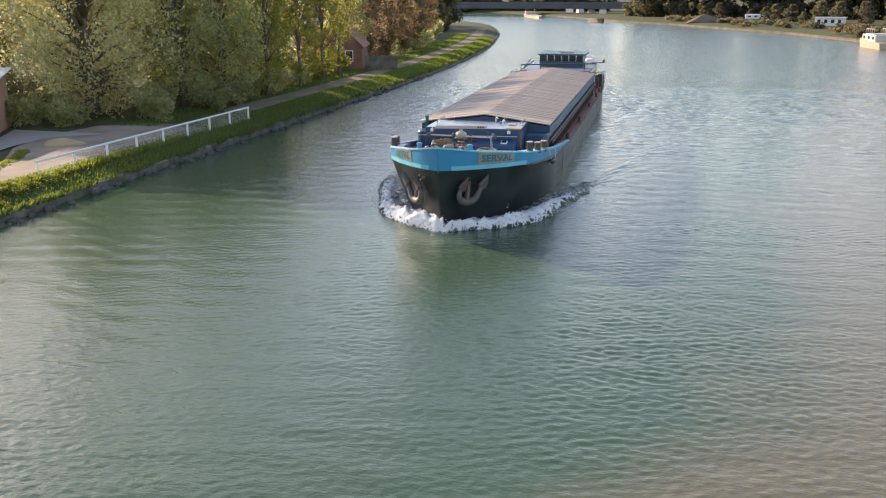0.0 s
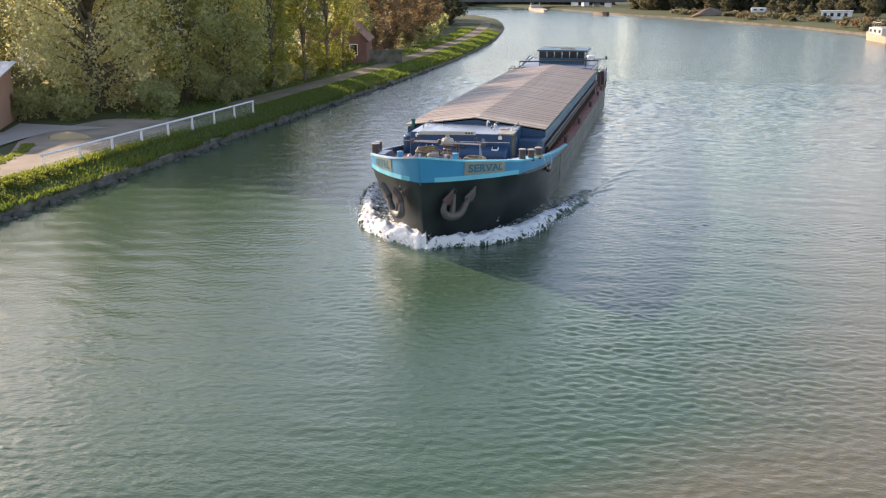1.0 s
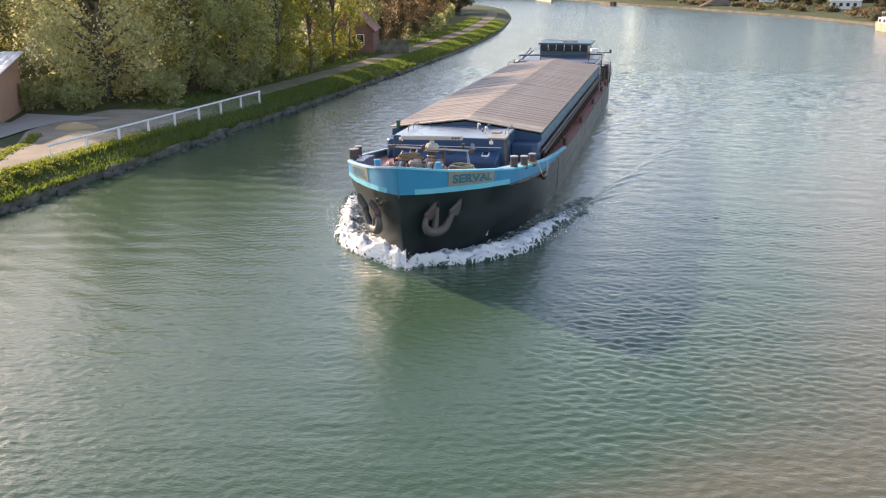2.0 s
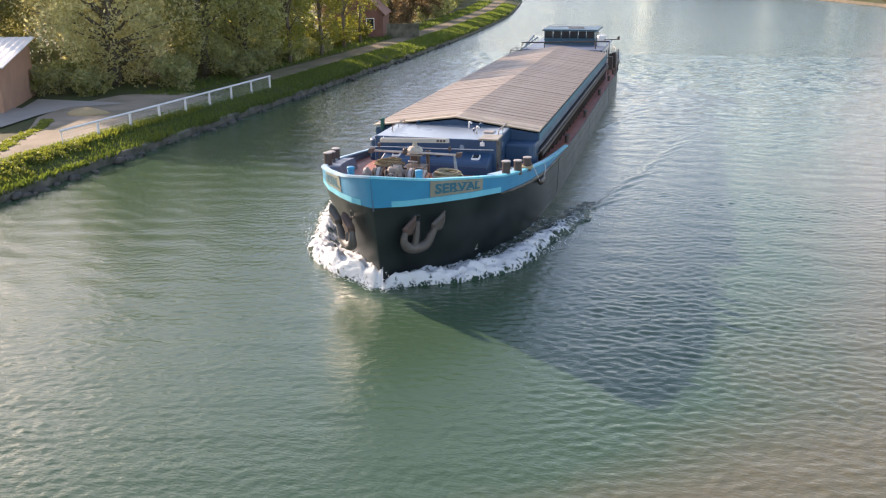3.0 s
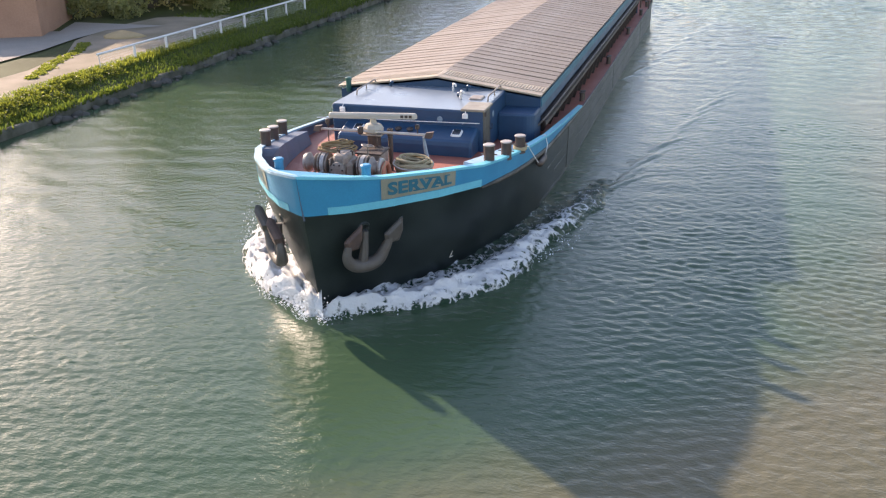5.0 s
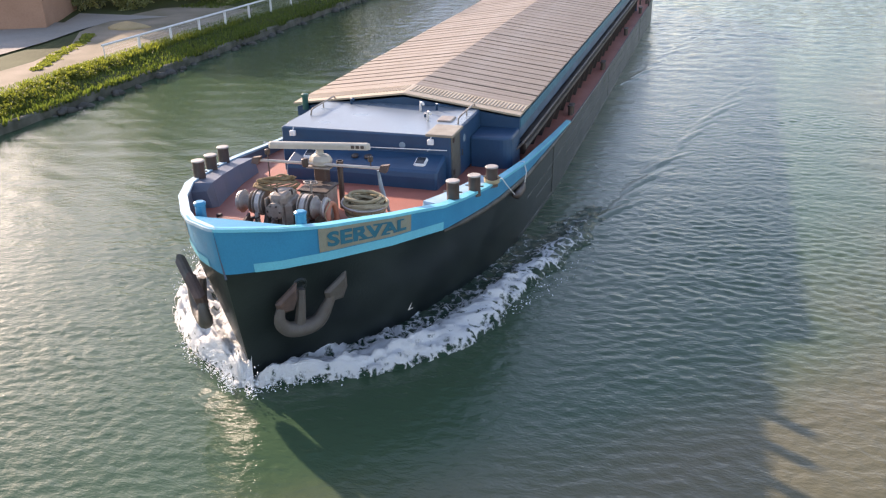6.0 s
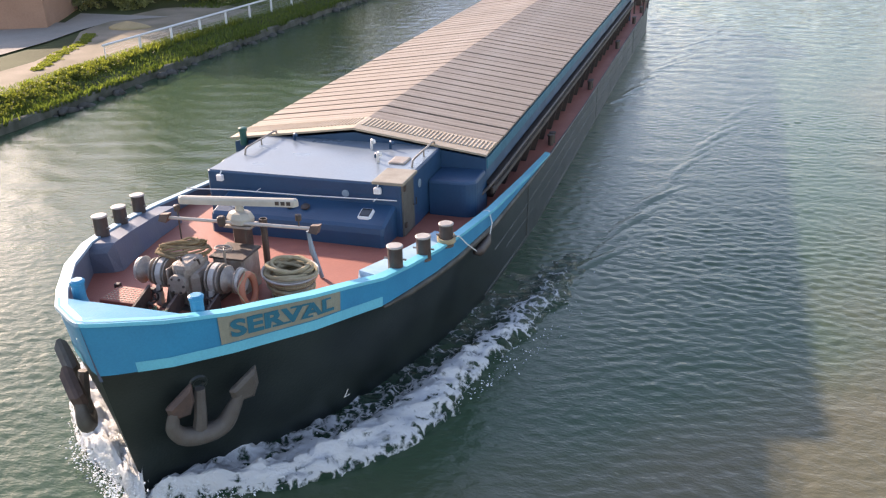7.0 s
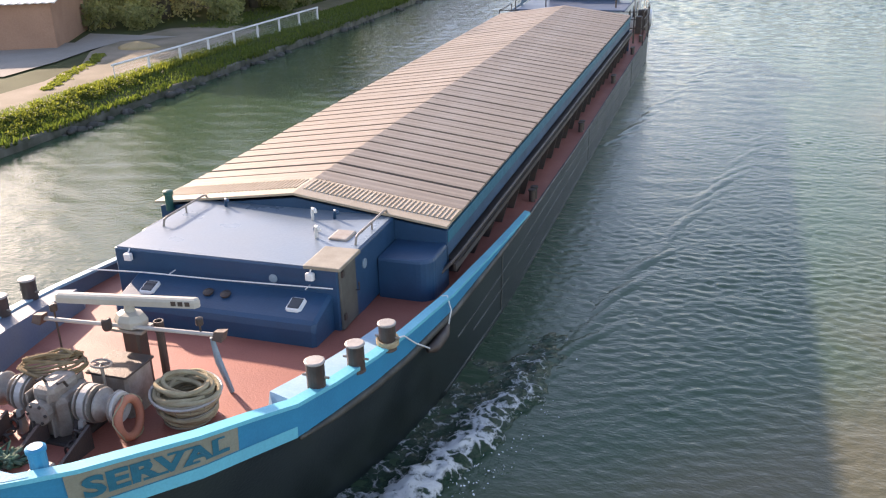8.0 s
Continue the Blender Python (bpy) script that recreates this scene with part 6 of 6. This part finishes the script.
def right_bank():
    motor_boat("motor_cruiser", "white motor cruiser moored at the far bank", pose(34.4, 171.5, 0, 0, 0, -172) @ Matrix.Diagonal((1.1, 1.1, 1.1, 1)), 11, 3.4, CREAM)
    motor_boat("far_barge", "small pale barge on the far reach", pose(-44.5, 345, 0, 0, 0, 14), 38, 5, CREAM, True, True)
    motor_boat("work_boat", "low dark boat moored at the far bank", pose(-18, 300, 0, 0, 0, 30), 9, 2.6, DARK_STEEL, False)
    h = thing("mobile_home", "white mobile home on the far bank", "hut", pose(40.2, 240, 0.95, 0, 0, -14) @ Matrix.Diagonal((0.62, 0.8, 0.8, 1)))
    part("wall", Shape().box(-5.5, 5.5, -1.8, 1.8, 0.4, 2.7, 0.05), WHITE, h)
    part("roof", Shape().box(-5.8, 5.8, -2.1, 2.1, 2.7, 2.9, 0.05), SHEET, h)
    for k in range(4):
        part("window", Shape().box(-4.6 + k * 2.5, -3.4 + k * 2.5, -1.83, -1.79, 1.2, 2.2), GLASS_DARK, h)
    c = thing("caravan", "long white caravan under the trees", "caravan", pose(29.8, 300, 1.0, 0, 0, -8) @ Matrix.Diagonal((0.85, 0.9, 0.75, 1)))
    part("body", Shape().box(-5.2, 5.2, -1.2, 1.2, 0.5, 2.3, 0.35), WHITE, c)
    for k in range(4):
        part("window", Shape().box(-4.2 + k * 2.2, -3.2 + k * 2.2, -1.23, -1.19, 1.2, 1.8), GLASS_DARK, c)
    sh, rows = Shape(), []
    for k in range(7):
        r = 1 - k / 6.5
        rows.append([(12.0 + 5.0 * r * math.cos(a) * (1 + 0.2 * math.sin(2 * a)), 272 + 3 * r * math.sin(a), 0.9 + 2.5 * (k / 6.5) ** 0.8 + 0.3 * math.sin(5 * a) * r) for a in [2 * math.pi * i / 18 for i in range(18)]])
    sh.loft(rows)
    solo("earth_mound", sh, SAND_DARK, "brown earth mound on the far bank", "mound", smooth=True)
    # kerb of the far quay
    sh, rows = Shape(), []
    for y in (60, 120, 167, 186, 215, 240, 272, 303, 341, 378):
        x = lerp(RIGHT_EDGE, y)
        rows.append([(x - 0.1, y, -0.5), (x - 0.1, y, 0.5), (x + 0.3, y, 0.52), (x + 0.3, y, 0.2)])
    sh.loft(rows, caps=False, closed=False)
    solo("quay_edge", sh, CONCRETE_PALE, "pale stone edge of the far bank", "quay", "structure")
    rnd = random.Random(12)
    for k in range(28):
        cl = [((rnd.uniform(-3, 3), rnd.uniform(-1, 1), rnd.uniform(0.2, 1.2)), rnd.uniform(0.5, 1.0)) for _ in range(12)]
        v, f = leaf_cloud(rnd, cl, 60, 0.25, 0.7)
        s_ = Shape()
        s_.v, s_.f = v, f
        y = 180 + k * 4.4
        ob = solo("bush", s_, LEAF_FAR if k % 4 else LEAF_RUST, "low shrub on the far bank", "bush", "stuff")
        ob.matrix_basis = pose(lerp(RIGHT_EDGE, y) + rnd.uniform(3, 18), y + 2, 0.8, 0, 0, rnd.uniform(0, 90))
    # small huts beyond the bridge
    for k in range(4):
        hh = thing("garden_hut", "small pale hut on the far bank", "hut", pose(-24 - k * 5.5, 392 + k * 9, 1.0, 0, 0, 20 * k))
        part("wall", Shape().box(-1.4, 1.4, -1, 1, 0, 1.7, 0.03), WHITE, hh)
        sh = Shape()
        sh.loft([[(-1.6, y, 1.7), (1.6, y, 1.7), (0, y, 2.4)] for y in (-1.2, 1.2)])
        part("roof", sh, TILE, hh)


SAND_DARK = material("mound_earth", (0.2, 0.15, 0.11), 0.95, 0, (0.14, 0.11, 0.08), 0.3, 3, 0.7)
CONCRETE_PALE = material("pale_quay_stone", (0.17, 0.15, 0.115), 0.85, 0, (0.09, 0.08, 0.06), 0.3, 4, 0.4)
far_bridge()
right_bank()


def motions():
    walk(barge, BARGE_ROWS)
    for ob in LOOSE + WAVES:
        walk(ob, BARGE_ROWS)
    walk(water_sheet, [(0, pose(0, 0, 0)), (4, pose(0.5, -0.8, 0)), (8, pose(1.0, -1.6, 0))])


motions()
